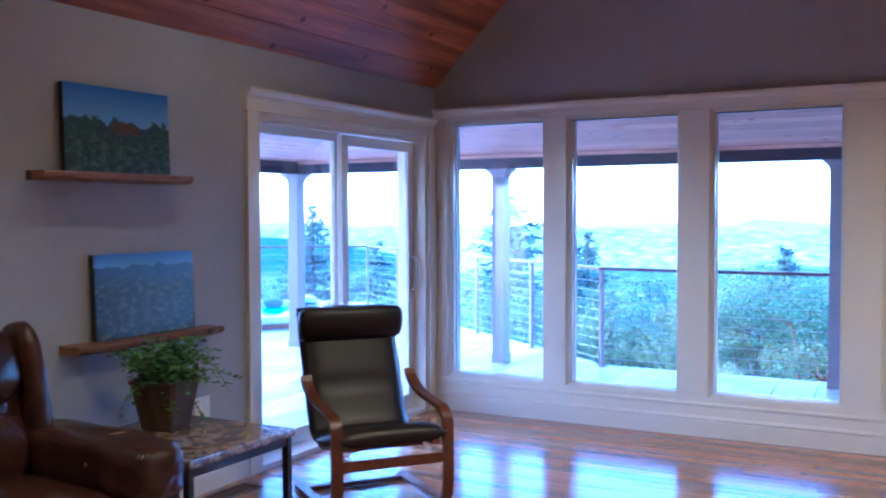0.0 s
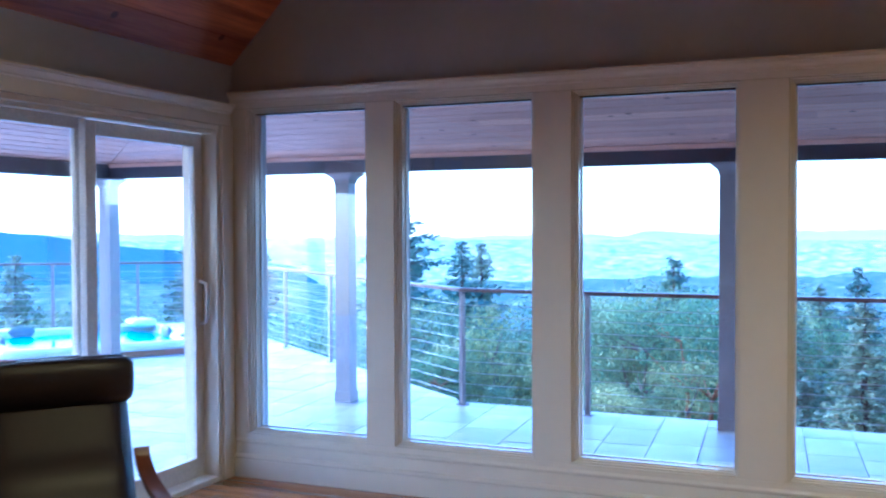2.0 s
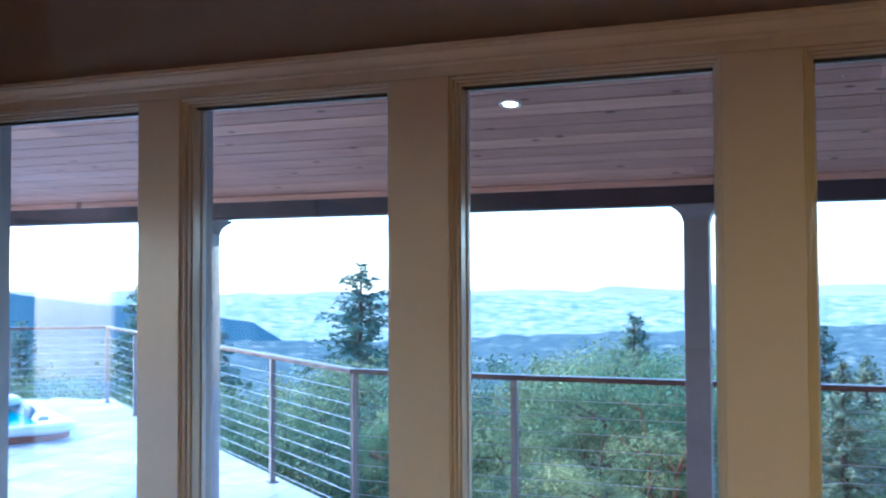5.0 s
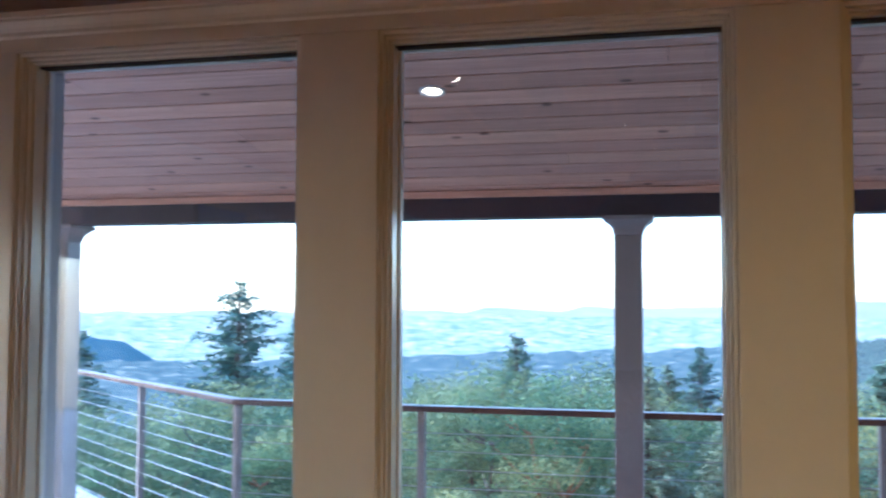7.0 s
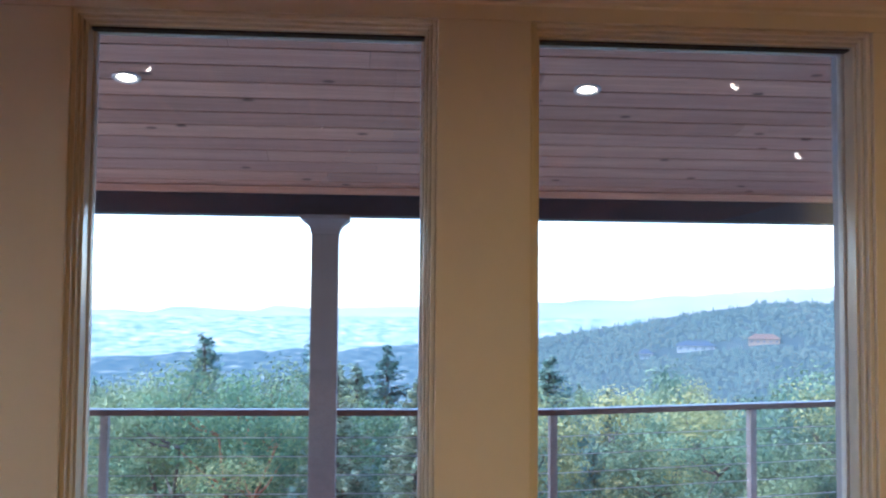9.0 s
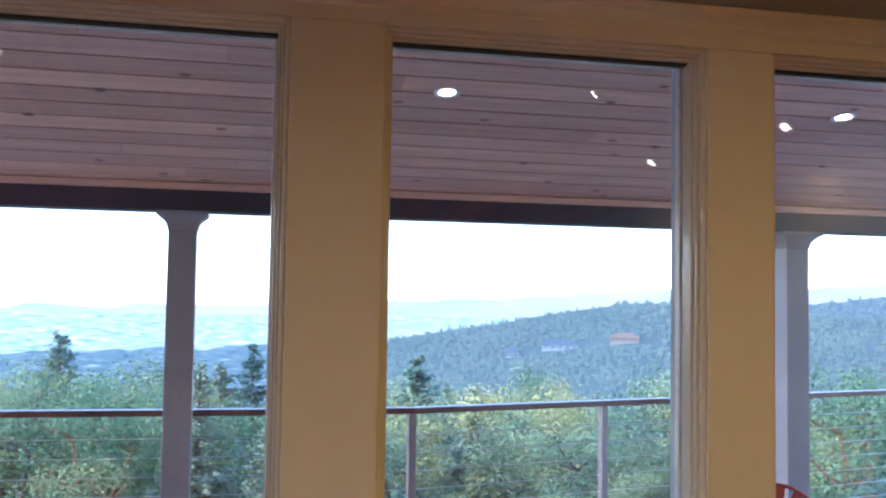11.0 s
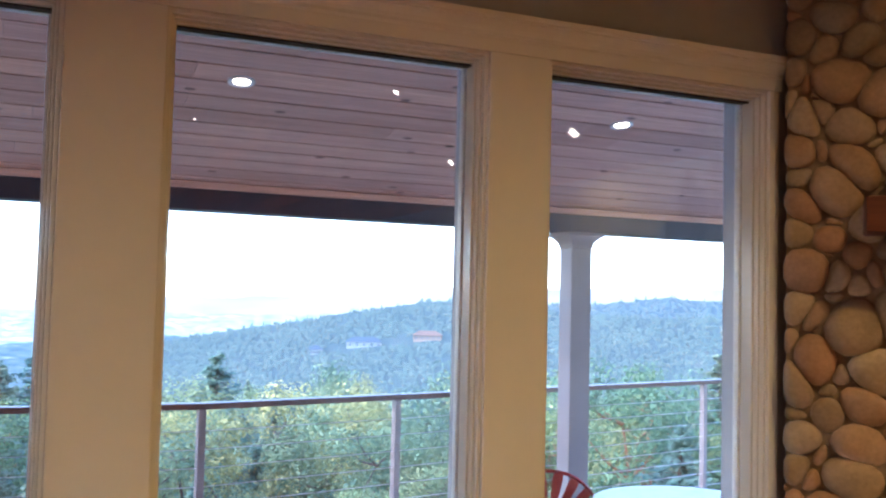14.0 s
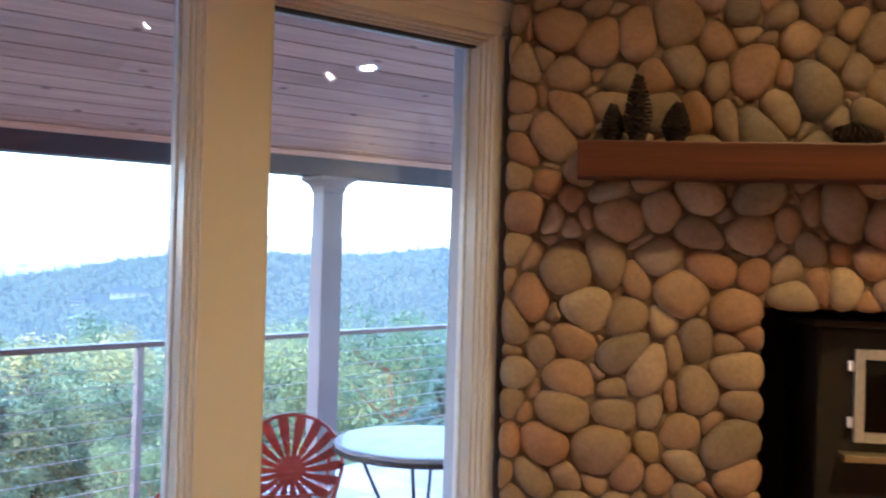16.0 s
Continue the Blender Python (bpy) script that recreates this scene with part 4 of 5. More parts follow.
    rows = []
    for i in range(n + 1):
        y = y0 + (y1 - y0) * i / n
        w = depth + 0.018 * noise.noise(Vector((y * 4, seed, 0))) + 0.01 * noise.noise(Vector((y * 13, seed, 5)))
        lo = 0.008 * noise.noise(Vector((y * 7, seed, 9)))
        rows.append([bm.verts.new((x, y, zz)) for x, zz in ((LEFT, z), (LEFT, z - 0.042), (LEFT + w * 0.8, z - 0.042 + lo), (LEFT + w * 0.97, z - 0.028 + lo), (LEFT + w, z - 0.010), (LEFT + w - 0.006, z))])
    for r, s in zip(rows, rows[1:]):
        for k in range(6):
            bm.faces.new((r[k], s[k], s[(k + 1) % 6], r[(k + 1) % 6]))
    bm.faces.new(rows[0]), bm.faces.new(rows[-1][::-1])
    bmesh.ops.recalc_face_normals(bm, faces=bm.faces[:])
    tagged(link("wall_shelf", bm, MAT["liveedge"]), "live-edge walnut slab shelf on the plaster wall", "shelf", "live-edge wall shelves")


shelf(2.40, 3.315, 1.712, 0.13, 1)
shelf(2.56, 3.525, 0.914, 0.14, 7)


def print_mat(name, horizon, ridge, far, near, accents):
    """A printed landscape: sky above an uneven skyline, hills below; the picture's x is its width, z its height."""
    m, t, b = nodes_of(name)
    co = t.nodes.new("ShaderNodeTexCoord")
    sep = t.nodes.new("ShaderNodeSeparateXYZ")
    t.links.new(co.outputs["Generated"], sep.inputs[0])
    n1 = noise_tex(t, 9, 8, 0.65)
    n2 = noise_tex(t, 20, 9, 0.75, (1, 1, 1.8))

    def math_node(op, a, c):
        k = t.nodes.new("ShaderNodeMath")
        k.operation = op
        for i, v in enumerate((a, c)):
            if isinstance(v, (int, float)):
                k.inputs[i].default_value = v
            else:
                t.links.new(v, k.inputs[i])
        return k.outputs[0]

    h = math_node("ADD", sep.outputs["Z"], math_node("MULTIPLY", math_node("SUBTRACT", n1.outputs["Fac"], 0.5), ridge))
    sky_c = ramp(t, sep.outputs["Z"], [(horizon, (0.20, 0.40, 0.75)), (1.0, (0.035, 0.15, 0.55))])
    land = ramp(t, n2.outputs["Fac"], [(0.40, near[0]), (0.52, near[1]), (0.62, near[2])])
    if accents:
        land = mix(t, land, accents, ramp(t, n1.outputs["Fac"], [(0.60, (0, 0, 0)), (0.66, (1, 1, 1))]), "MIX")
    dist = ramp(t, h, [(horizon - 0.28, (0, 0, 0)), (horizon - 0.02, (1, 1, 1))])
    land = mix(t, land, far, dist)
    t.links.new(mix(t, land, sky_c, ramp(t, h, [(horizon, (0, 0, 0)), (horizon + 0.015, (1, 1, 1))])), b.inputs["Base Color"])
    b.inputs["Roughness"].default_value = 0.35
    return m


def canvas(name, y0, y1, z0, z1, mat, label, lean):
    pic = thing(name, pose(LEFT + 0.045, y0, z0, 0, -lean, 0), label, "picture", "landscape canvas prints")
    w, h = y1 - y0, z1 - z0
    part("stretcher", boxes((-0.028, 0.0, 0, w, 0, h), bevel=0.002), MAT["black"], pic)
    part("print", boxes((0.0005, 0.0025, 0, w, 0, h)), mat, pic, "printed landscape photograph")
    return pic


P1 = print_mat("print_house_on_hill", 0.60, 0.55, (0.03, 0.07, 0.07), ((0.012, 0.035, 0.03), (0.05, 0.10, 0.075), (0.15, 0.20, 0.12)), None)
P2 = print_mat("print_wide_valley", 0.84, 0.22, (0.035, 0.085, 0.20), ((0.010, 0.028, 0.028), (0.035, 0.06, 0.055), (0.16, 0.17, 0.15)), None)
housepic = canvas("canvas_print", 2.575, 3.23, 1.7125, 2.122, P1, "canvas print of a red-roofed house among dark trees", 2.0)
canvas("canvas_print", 2.735, 3.395, 0.9145, 1.325, P2, "canvas print of a wide valley under a blue sky", 2.0)

bm = bmesh.new()
prism(bm, [(0.27, 0.222), (0.30, 0.205), (0.43, 0.205), (0.47, 0.215), (0.40, 0.240), (0.35, 0.252)], 0.0028, 0.0034, Matrix(((0, 0, 1, 0), (1, 0, 0, 0), (0, 1, 0, 0), (0, 0, 0, 1))))
prism(bm, [(0.285, 0.192), (0.46, 0.192), (0.455, 0.203), (0.29, 0.203)], 0.0028, 0.0034, Matrix(((0, 0, 1, 0), (1, 0, 0, 0), (0, 1, 0, 0), (0, 0, 0, 1))))
part("printed_house", bm, paint("printed_red_brown", (0.08, 0.04, 0.03), (0.15, 0.08, 0.055), 30, 0.4, 0), housepic, "printed red-brown house")

# outlet, floor register
outlet = thing("wall_outlet", pose(LEFT, 3.49, 0.467), "white double wall outlet plate", "outlet")
part("plate", boxes((0.0, 0.006, -0.058, 0.058, -0.058, 0.058), bevel=0.002), MAT["plate"], outlet)
for y in (-0.023, 0.023):
    part("socket", boxes((0.0062, 0.009, y - 0.017, y + 0.017, -0.034, 0.034), bevel=0.001), MAT["vinyl"], outlet)
reg = thing("floor_register", pose(-3.30, 3.58, 0.0), "brown slotted floor register in the oak floor", "vent")
part("frame", boxes((-0.07, 0.07, -0.15, -0.135, 0.0005, 0.006), (-0.07, 0.07, 0.135, 0.15, 0.0005, 0.006), (-0.07, -0.055, -0.135, 0.135, 0.0005, 0.006), (0.055, 0.07, -0.135, 0.135, 0.0005, 0.006)), MAT["register"], reg)
for k in range(11):
    part("slat", boxes((-0.055, 0.055, -0.128 + k * 0.0245, -0.118 + k * 0.0245, 0.0005, 0.004)), MAT["register"], reg)

# ---- on the terrace: hot tub, bistro table and shell-back chairs
MAT.update({
    "acrylic": paint("pale_blue_acrylic", (0.50, 0.62, 0.66), (0.58, 0.70, 0.74), 2, 0.2, 0.02),
    "rim": paint("pearl_acrylic", (0.60, 0.61, 0.62), (0.68, 0.69, 0.70), 3, 0.25, 0.02),
    "redwood": paint("reddish_tub_skirt", (0.20, 0.065, 0.04), (0.28, 0.10, 0.06), 8, 0.5, 0.2),
    "headrest": paint("grey_foam", (0.12, 0.14, 0.17), (0.16, 0.18, 0.21), 12, 0.6, 0.1),
    "red": paint("red_enamel", (0.26, 0.012, 0.010), (0.34, 0.022, 0.016), 5, 0.25, 0.05),
    "tabletop": paint("pale_stone_tabletop", (0.26, 0.27, 0.28), (0.36, 0.37, 0.37), 7, 0.3, 0.1),
})
m, t, b = nodes_of("tub_water")
n1 = noise_tex(t, 9, 3)
b.inputs["Base Color"].default_value = (0.05, 0.42, 0.52, 1)
b.inputs["Roughness"].default_value = 0.05
bump(t, b, n1.outputs["Fac"], 0.25, 0.02)
MAT["water"] = m

tub = thing("hot_tub", pose(-9.36, 11.28, DECK, 0, 0, 55) @ Matrix.Diagonal((1.2, 1.2, 1.15, 1)), "square sunken hot tub with pale rim and turquoise water", "hot tub")


def square_ring(bm, sections, corner=0.25, n=6):
    """A rounded-square body from (half-width, height) pairs."""
    rings = []
    for r, z in sections:
        c = corner * r
        pts = []
        for k, (sx, sy) in enumerate(((1, 1), (-1, 1), (-1, -1), (1, -1))):
            for j in range(n + 1):
                a = math.pi / 2 * (k + j / n)
                pts.append((sx * (r - c) + c * math.cos(a), sy * (r - c) + c * math.sin(a)))
        rings.append([bm.verts.new((x, y, z)) for x, y in pts])
    k = len(rings[0])
    for r, s in zip(rings, rings[1:]):
        for i in range(k):
            bm.faces.new((r[i], r[(i + 1) % k], s[(i + 1) % k], s[i]))
    return rings


bm = bmesh.new()
square_ring(bm, [(1.03, 0.0), (1.05, 0.01), (1.05, 0.06), (1.02, 0.065)], 0.2)
part("skirt", bm, MAT["redwood"], tub, "reddish wooden skirt")
bm = bmesh.new()
square_ring(bm, [(1.07, 0.066), (1.10, 0.085), (1.10, 0.115), (1.07, 0.145), (1.0, 0.155), (0.94, 0.15), (0.90, 0.12), (0.88, 0.03), (0.80, -0.10)], 0.22)
part("rim", bm, MAT["rim"], tub, "pearl white acrylic rim", True)
bm = bmesh.new()
rs = square_ring(bm, [(0.885, 0.075)], 0.22)
bm.faces.new(rs[0])
part("water", bm, MAT["water"], tub, "turquoise water")
for x, y, a in ((-0.55, 0.90, 0), (0.40, 0.90, 0), (-0.90, 0.0, 90), (0.90, 0.1, 90)):
    bm = bmesh.new()
    pillow(bm, -0.15, 0.15, -0.04, 0.04, 0.05, 0.20, 2.6, 8, pose(x, y, 0, -12 if a == 0 else 0, 0, a))
    part("headrest", bm, MAT["headrest"], tub, "grey foam headrest", True)
bm = bmesh.new()
pillow(bm, 0.62, 0.95, 0.55, 1.02, 0.13, 0.24, 3.0, 8)
part("filter_housing", bm, MAT["rim"], tub, "", True)
for x, y in ((0.72, 0.62), (-0.85, 0.75), (0.85, -0.72)):
    bm = bmesh.new()
    lathe(bm, [(0.05, 0.15), (0.05, 0.175), (0.035, 0.185), (0.012, 0.19)], 14, pose(x, y, 0))
    part("control_knob", bm, MAT["headrest"], tub, "grey control knob", True)

bistro = thing("bistro_table", pose(2.42, 7.60, DECK) @ Matrix.Diagonal((0.92, 0.92, 1, 1)), "round bistro table with pale stone top on black iron legs", "table")
bm = bmesh.new()
lathe(bm, [(0.44, 0.695), (0.475, 0.70), (0.48, 0.712), (0.472, 0.722), (0.43, 0.724)], 48)
part("top", bm, MAT["tabletop"], bistro, "pale stone disc")
bm = bmesh.new()
lathe(bm, [(0.46, 0.672), (0.477, 0.675), (0.477, 0.694), (0.46, 0.694)], 48)
part("rim_band", bm, MAT["black"], bistro)
for k in range(4):
    a = math.radians(45 + 90 * k)
    o = Vector((math.cos(a), math.sin(a), 0))
    bm = bmesh.new()
    tube(bm, [o * r + Vector((0, 0, z)) for r, z in ((0.36, 0.675), (0.30, 0.55), (0.20, 0.36), (0.19, 0.25), (0.26, 0.08), (0.33, 0.008))], 0.010, 8)
    part("leg", bm, MAT["black"], bistro, "", True)
bm = bmesh.new()
tube(bm, [(0.2 * math.cos(a), 0.2 * math.sin(a), 0.34) for a in np.linspace(0, 2 * math.pi, 25)[:-1]], 0.006, 6, True)
part("ring_brace", bm, MAT["black"], bistro, "", True)
bm = bmesh.new()
for k in range(4):
    a = math.radians(90 * k)
    p, q = Vector((0.33 * math.cos(a - 0.7), 0.33 * math.sin(a - 0.7), 0.66)), Vector((0.33 * math.cos(a + 0.7), 0.33 * math.sin(a + 0.7), 0.66))
    tube(bm, [p, q], 0.006, 6)
part("top_brace", bm, MAT["black"], bistro)


def shell_chair(m):
    """Sprung metal patio chair: a round sunburst back and seat of flat straps, tube arms and runners."""
    ch = thing("patio_chair", m, "red enamelled metal patio chair with a round sunburst back", "chair", "red shell-back patio chairs")

    def sunburst(name, centre, tip, n, r0, r1, dish):
        bm = bmesh.new()
        for k in range(n):
            a0 = 2 * math.pi * k / n
            prevs = None
            for j in range(7):
                f = j / 6
                r = r0 + (r1 - r0) * f
                wv = (0.010 + 0.019 * f) * (1.0 if f < 0.95 else 0.8)
                d = dish * (f * f)
                c, s = math.cos(a0), math.sin(a0)
                pts = [Vector((r * c - w * s, r * s + w * c, d + e)) for w, e in ((-wv, 0), (wv, 0), (wv, -0.003), (-wv, -0.003))]
                cur = [bm.verts.new(tip @ p) for p in pts]
                if prevs:
                    for q in range(4):
                        bm.faces.new((prevs[q], prevs[(q + 1) % 4], cur[(q + 1) % 4], cur[q]))
                prevs = cur
        ob = part(name, bm, MAT["red"], ch)
        bm = bmesh.new()
        lathe(bm, [(0.055, -0.004), (0.058, 0.0), (0.05, 0.008), (0.02, 0.012)], 18, tip)
        part("hub", bm, MAT["red"], ob)
        bm = bmesh.new()
        tube(bm, [tip @ Vector((r1 * math.cos(a), r1 * math.sin(a), dish)) for a in np.linspace(0, 2 * math.pi, 37)[:-1]], 0.009, 6, True)
        part("rim", bm, MAT["red"], ob, "", True)

    sunburst("backrest", (0, 0), pose(0, 0.24, 0.56, 76, 0, 0), 18, 0.05, 0.27, 0.05)
    sunburst("seat", (0, 0), pose(0, -0.02, 0.37, 6, 0, 0), 18, 0.05, 0.245, 0.03)
    for sx in (-1, 1):
        bm = bmesh.new()
        pts = curve([(sx * 0.20, 0.30, 0.40), (sx * 0.27, 0.20, 0.56), (sx * 0.30, 0.0, 0.60), (sx * 0.30, -0.20, 0.58), (sx * 0.29, -0.28, 0.48), (sx * 0.27, -0.24, 0.25), (sx * 0.26, -0.14, 0.04), (sx * 0.25, 0.0, 0.012), (sx * 0.25, 0.34, 0.012)], 5)
        tube(bm, pts, 0.011, 8)
        part("arm_frame", bm, MAT["red"], ch, "", True)
    bm = bmesh.new()
    tube(bm, [(-0.25, 0.34, 0.012), (0.25, 0.34, 0.012)], 0.011, 8)
    tube(bm, [(-0.27, -0.24, 0.25), (-0.1, -0.1, 0.335), (0.1, -0.1, 0.335), (0.27, -0.24, 0.25)], 0.009, 8)
    part("stretcher", bm, MAT["red"], ch, "", True)
    return ch


shell_chair(pose(1.98, 8.22, DECK, 0, 0, 160))
shell_chair(pose(0.94, 7.30, DECK, 0, 0, 200))
shell_chair(pose(3.15, 7.55, DECK, 0, 0, -75))

# ---- land: slope below the terrace, woods, valley and hills
EYE0 = Vector((-0.5, 3.0, 1.57))


def slope_z(d):
    """Height of the wooded slope at a distance from the house."""
    if d < 14:
        return -0.6 - 0.38 * max(0.0, d - 6)
    if d < 80:
        return -3.64 - 0.42 * (d - 14)
    return -31.4 - 0.16 * (min(d, 700) - 80)


def hazed_leaf_mat(name, lo, hi, sway=0.35):
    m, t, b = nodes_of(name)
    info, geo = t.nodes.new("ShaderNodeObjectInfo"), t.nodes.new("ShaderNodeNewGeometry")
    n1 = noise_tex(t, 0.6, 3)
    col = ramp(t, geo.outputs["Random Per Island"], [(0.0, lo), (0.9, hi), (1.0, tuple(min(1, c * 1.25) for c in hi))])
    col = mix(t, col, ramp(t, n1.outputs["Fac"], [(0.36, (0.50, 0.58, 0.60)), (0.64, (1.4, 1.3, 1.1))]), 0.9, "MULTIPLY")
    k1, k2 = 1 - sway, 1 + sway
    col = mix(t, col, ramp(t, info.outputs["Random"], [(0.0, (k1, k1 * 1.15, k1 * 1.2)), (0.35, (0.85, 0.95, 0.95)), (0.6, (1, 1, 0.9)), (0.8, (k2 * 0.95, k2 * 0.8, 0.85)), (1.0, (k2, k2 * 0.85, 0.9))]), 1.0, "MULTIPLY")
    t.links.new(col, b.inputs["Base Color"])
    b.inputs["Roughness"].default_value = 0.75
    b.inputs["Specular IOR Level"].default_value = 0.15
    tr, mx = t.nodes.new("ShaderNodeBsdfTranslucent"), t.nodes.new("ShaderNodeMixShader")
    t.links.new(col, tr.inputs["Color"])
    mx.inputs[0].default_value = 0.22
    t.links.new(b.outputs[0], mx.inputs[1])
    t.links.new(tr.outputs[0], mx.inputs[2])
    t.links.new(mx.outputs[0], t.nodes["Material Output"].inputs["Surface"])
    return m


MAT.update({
    "leaf": hazed_leaf_mat("oak_leaves", (0.13, 0.20, 0.135), (0.25, 0.30, 0.19), 0.45),
    "leaf_light": hazed_leaf_mat("yellow_green_leaves", (0.20, 0.25, 0.14), (0.33, 0.36, 0.20), 0.35),
    "leaf_dark": hazed_leaf_mat("madrone_leaves", (0.10, 0.18, 0.12), (0.22, 0.30, 0.17), 0.4),
    "needle": hazed_leaf_mat("fir_needles", (0.12, 0.20, 0.175), (0.25, 0.34, 0.29), 0.3),
    "bark": paint("grey_brown_bark", (0.06, 0.042, 0.032), (0.12, 0.09, 0.07), 6, 0.9, 0.5, 30, 0.02),
    "madrone": paint("orange_madrone_bark", (0.24, 0.075, 0.03), (0.36, 0.15, 0.07), 5, 0.6, 0.2, 30, 0.01),
})


def ground_mat():
    """Forest floor close by; woods and open fields further out."""
    m, t, b = nodes_of("valley_land")
    n1, n2 = noise_tex(t, 0.0016, 6, 0.6, (0.35, 2.2, 1)), noise_tex(t, 0.02, 6, 0.65)
    c = ramp(t, n1.outputs["Fac"], [(0.40, (0.03, 0.06, 0.05)), (0.48, (0.06, 0.10, 0.06)), (0.54, (0.30, 0.30, 0.20)), (0.60, (0.10, 0.15, 0.09))])
    c = mix(t, c, ramp(t, n2.outputs["Fac"], [(0.35, (0.5, 0.55, 0.5)), (0.65, (1.2, 1.2, 1.1))]), 0.8, "MULTIPLY")
    t.links.new(c, b.inputs["Base Color"])
    b.inputs["Roughness"].default_value = 0.95
    return m


def polar(radii, angles, height):
    bm = bmesh.new()
    grid = [[bm.verts.new((EYE0.x + r * math.sin(radians(a)), EYE0.y + r * math.cos(radians(a)), height(r, a))) for a in angles] for r in radii]
    for p, q in zip(grid, grid[1:]):
        for i in range(len(angles) - 1):
            bm.faces.new((p[i], p[i + 1], q[i + 1], q[i])).smooth = True
    bmesh.ops.recalc_face_normals(bm, faces=bm.faces[:])
    return bm


def land(r, a):
    x, y = r * math.sin(radians(a)), r * math.cos(radians(a))
    if r < 3:
        return -0.6
    z = slope_z(r) + 0.6 * noise.noise(Vector((x * 0.05, y * 0.05, 0))) * min(1, r / 30)
    return z - max(0, r - 700) * 0.09


radii = [0.01, 5, 9, 12, 15, 20, 26, 34, 45, 60, 80, 110, 150, 220, 320, 460, 700, 1000, 1500, 2200, 3200, 4800]
bm = polar(radii, [k * 6 for k in range(61)], land)
struct("ground", bm, ground_mat(), "wooded slope falling away to a wide valley", "ground")


# far backdrops beyond the valley, their blue haze painted in as emission
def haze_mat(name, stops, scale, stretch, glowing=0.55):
    """Distant land; the bright evening haze over it is painted in as glowing colour."""
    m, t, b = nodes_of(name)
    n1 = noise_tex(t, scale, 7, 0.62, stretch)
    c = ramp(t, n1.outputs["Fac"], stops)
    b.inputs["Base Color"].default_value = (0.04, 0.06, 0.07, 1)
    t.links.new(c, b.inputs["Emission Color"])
    b.inputs["Emission Strength"].default_value = glowing * HAZE_GLOW
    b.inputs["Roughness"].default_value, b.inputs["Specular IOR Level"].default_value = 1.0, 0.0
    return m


HAZE_GLOW = 0.13


def ridge(name, r, profile, foot, mat, label, rough, seed, step=0.25):
    """A far range: a wall of hills between azimuths, its crest by (azimuth, elevation) pairs in degrees."""
    a0, a1 = profile[0][0], profile[-1][0]
    az = [a0 + step * k for k in range(int((a1 - a0) / step) + 1)]
    xs, es = [p[0] for p in profile], [p[1] for p in profile]

    def crest(a):
        return float(np.interp(a, xs, es)) + rough * (noise.fractal(Vector((a * 0.35, seed, 0)), 1.0, 2.0, 6))

    rows = 10
    bm = bmesh.new()
    grid = []
    for j in range(rows + 1):
        f = j / rows
        rr = r * (0.72 + 0.28 * f)
        line = []
        for a in az:
            e = foot + (crest(a) - foot) * (f ** 0.9)
            line.append(bm.verts.new((EYE0.x + rr * math.sin(radians(a)), EYE0.y + rr * math.cos(radians(a)), EYE0.z + rr * math.tan(radians(e)))))
        grid.append(line)
    for p, q in zip(grid, grid[1:]):
        for i in range(len(az) - 1):
            bm.faces.new((p[i], p[i + 1], q[i + 1], q[i])).smooth = True
    bmesh.ops.recalc_face_normals(bm, faces=bm.faces[:])
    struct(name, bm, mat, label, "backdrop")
    return crest


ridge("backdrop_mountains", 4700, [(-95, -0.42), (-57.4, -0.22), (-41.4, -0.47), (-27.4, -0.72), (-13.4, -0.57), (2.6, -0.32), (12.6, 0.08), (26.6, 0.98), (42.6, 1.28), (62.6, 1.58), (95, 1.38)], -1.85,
      haze_mat("mountains_haze_glow", [(0.38, (0.68, 0.79, 0.85)), (0.5, (0.82, 0.90, 0.93)), (0.62, (0.96, 0.98, 0.98))], 0.0016, (1, 1, 5), 1.4), "mountains across the valley, painted pale with glowing haze", 0.22, 3)
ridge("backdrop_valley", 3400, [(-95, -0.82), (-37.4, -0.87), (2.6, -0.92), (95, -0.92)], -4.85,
      haze_mat("valley_fields_haze_glow", [(0.34, (0.20, 0.38, 0.46)), (0.44, (0.36, 0.54, 0.60)), (0.49, (0.58, 0.74, 0.78)), (0.52, (0.24, 0.42, 0.50)), (0.545, (1.0, 1.0, 1.0)), (0.575, (0.38, 0.56, 0.62)), (0.61, (1.0, 1.0, 1.0))], 0.026, (1.0, 1.0, 8.0), 1.9),
      "valley floor with fields and woods, blue haze painted in", 0.03, 9)
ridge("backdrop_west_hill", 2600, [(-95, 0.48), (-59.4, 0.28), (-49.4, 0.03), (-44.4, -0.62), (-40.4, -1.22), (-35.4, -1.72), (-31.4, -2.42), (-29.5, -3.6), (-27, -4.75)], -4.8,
      haze_mat("west_hill_haze_glow", [(0.3, (0.05, 0.16, 0.27)), (0.7, (0.09, 0.24, 0.36))], 0.02, None, 1.15), "wooded hill painted dark blue for the evening haze", 0.12, 5)
MIDWOOD = haze_mat("foothill_woods_haze_glow", [(0.38, (0.09, 0.16, 0.20)), (0.5, (0.15, 0.24, 0.27)), (0.6, (0.25, 0.34, 0.36)), (0.66, (0.6, 0.7, 0.72))], 0.05, (1, 1, 7), 1.7)
ridge("backdrop_foothills", 1500, [(-67.4, -3.42), (-42.4, -3.22), (-27.4, -3.52), (-11.4, -3.12), (-1.4, -2.82), (8.6, -2.22), (14.6, -1.82)], -7.8, MIDWOOD, "darker woods at the foot of the valley, haze painted in", 0.25, 15)
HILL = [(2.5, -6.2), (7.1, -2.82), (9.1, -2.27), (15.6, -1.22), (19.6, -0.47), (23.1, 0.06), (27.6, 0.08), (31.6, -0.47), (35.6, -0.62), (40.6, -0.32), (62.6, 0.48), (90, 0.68)]
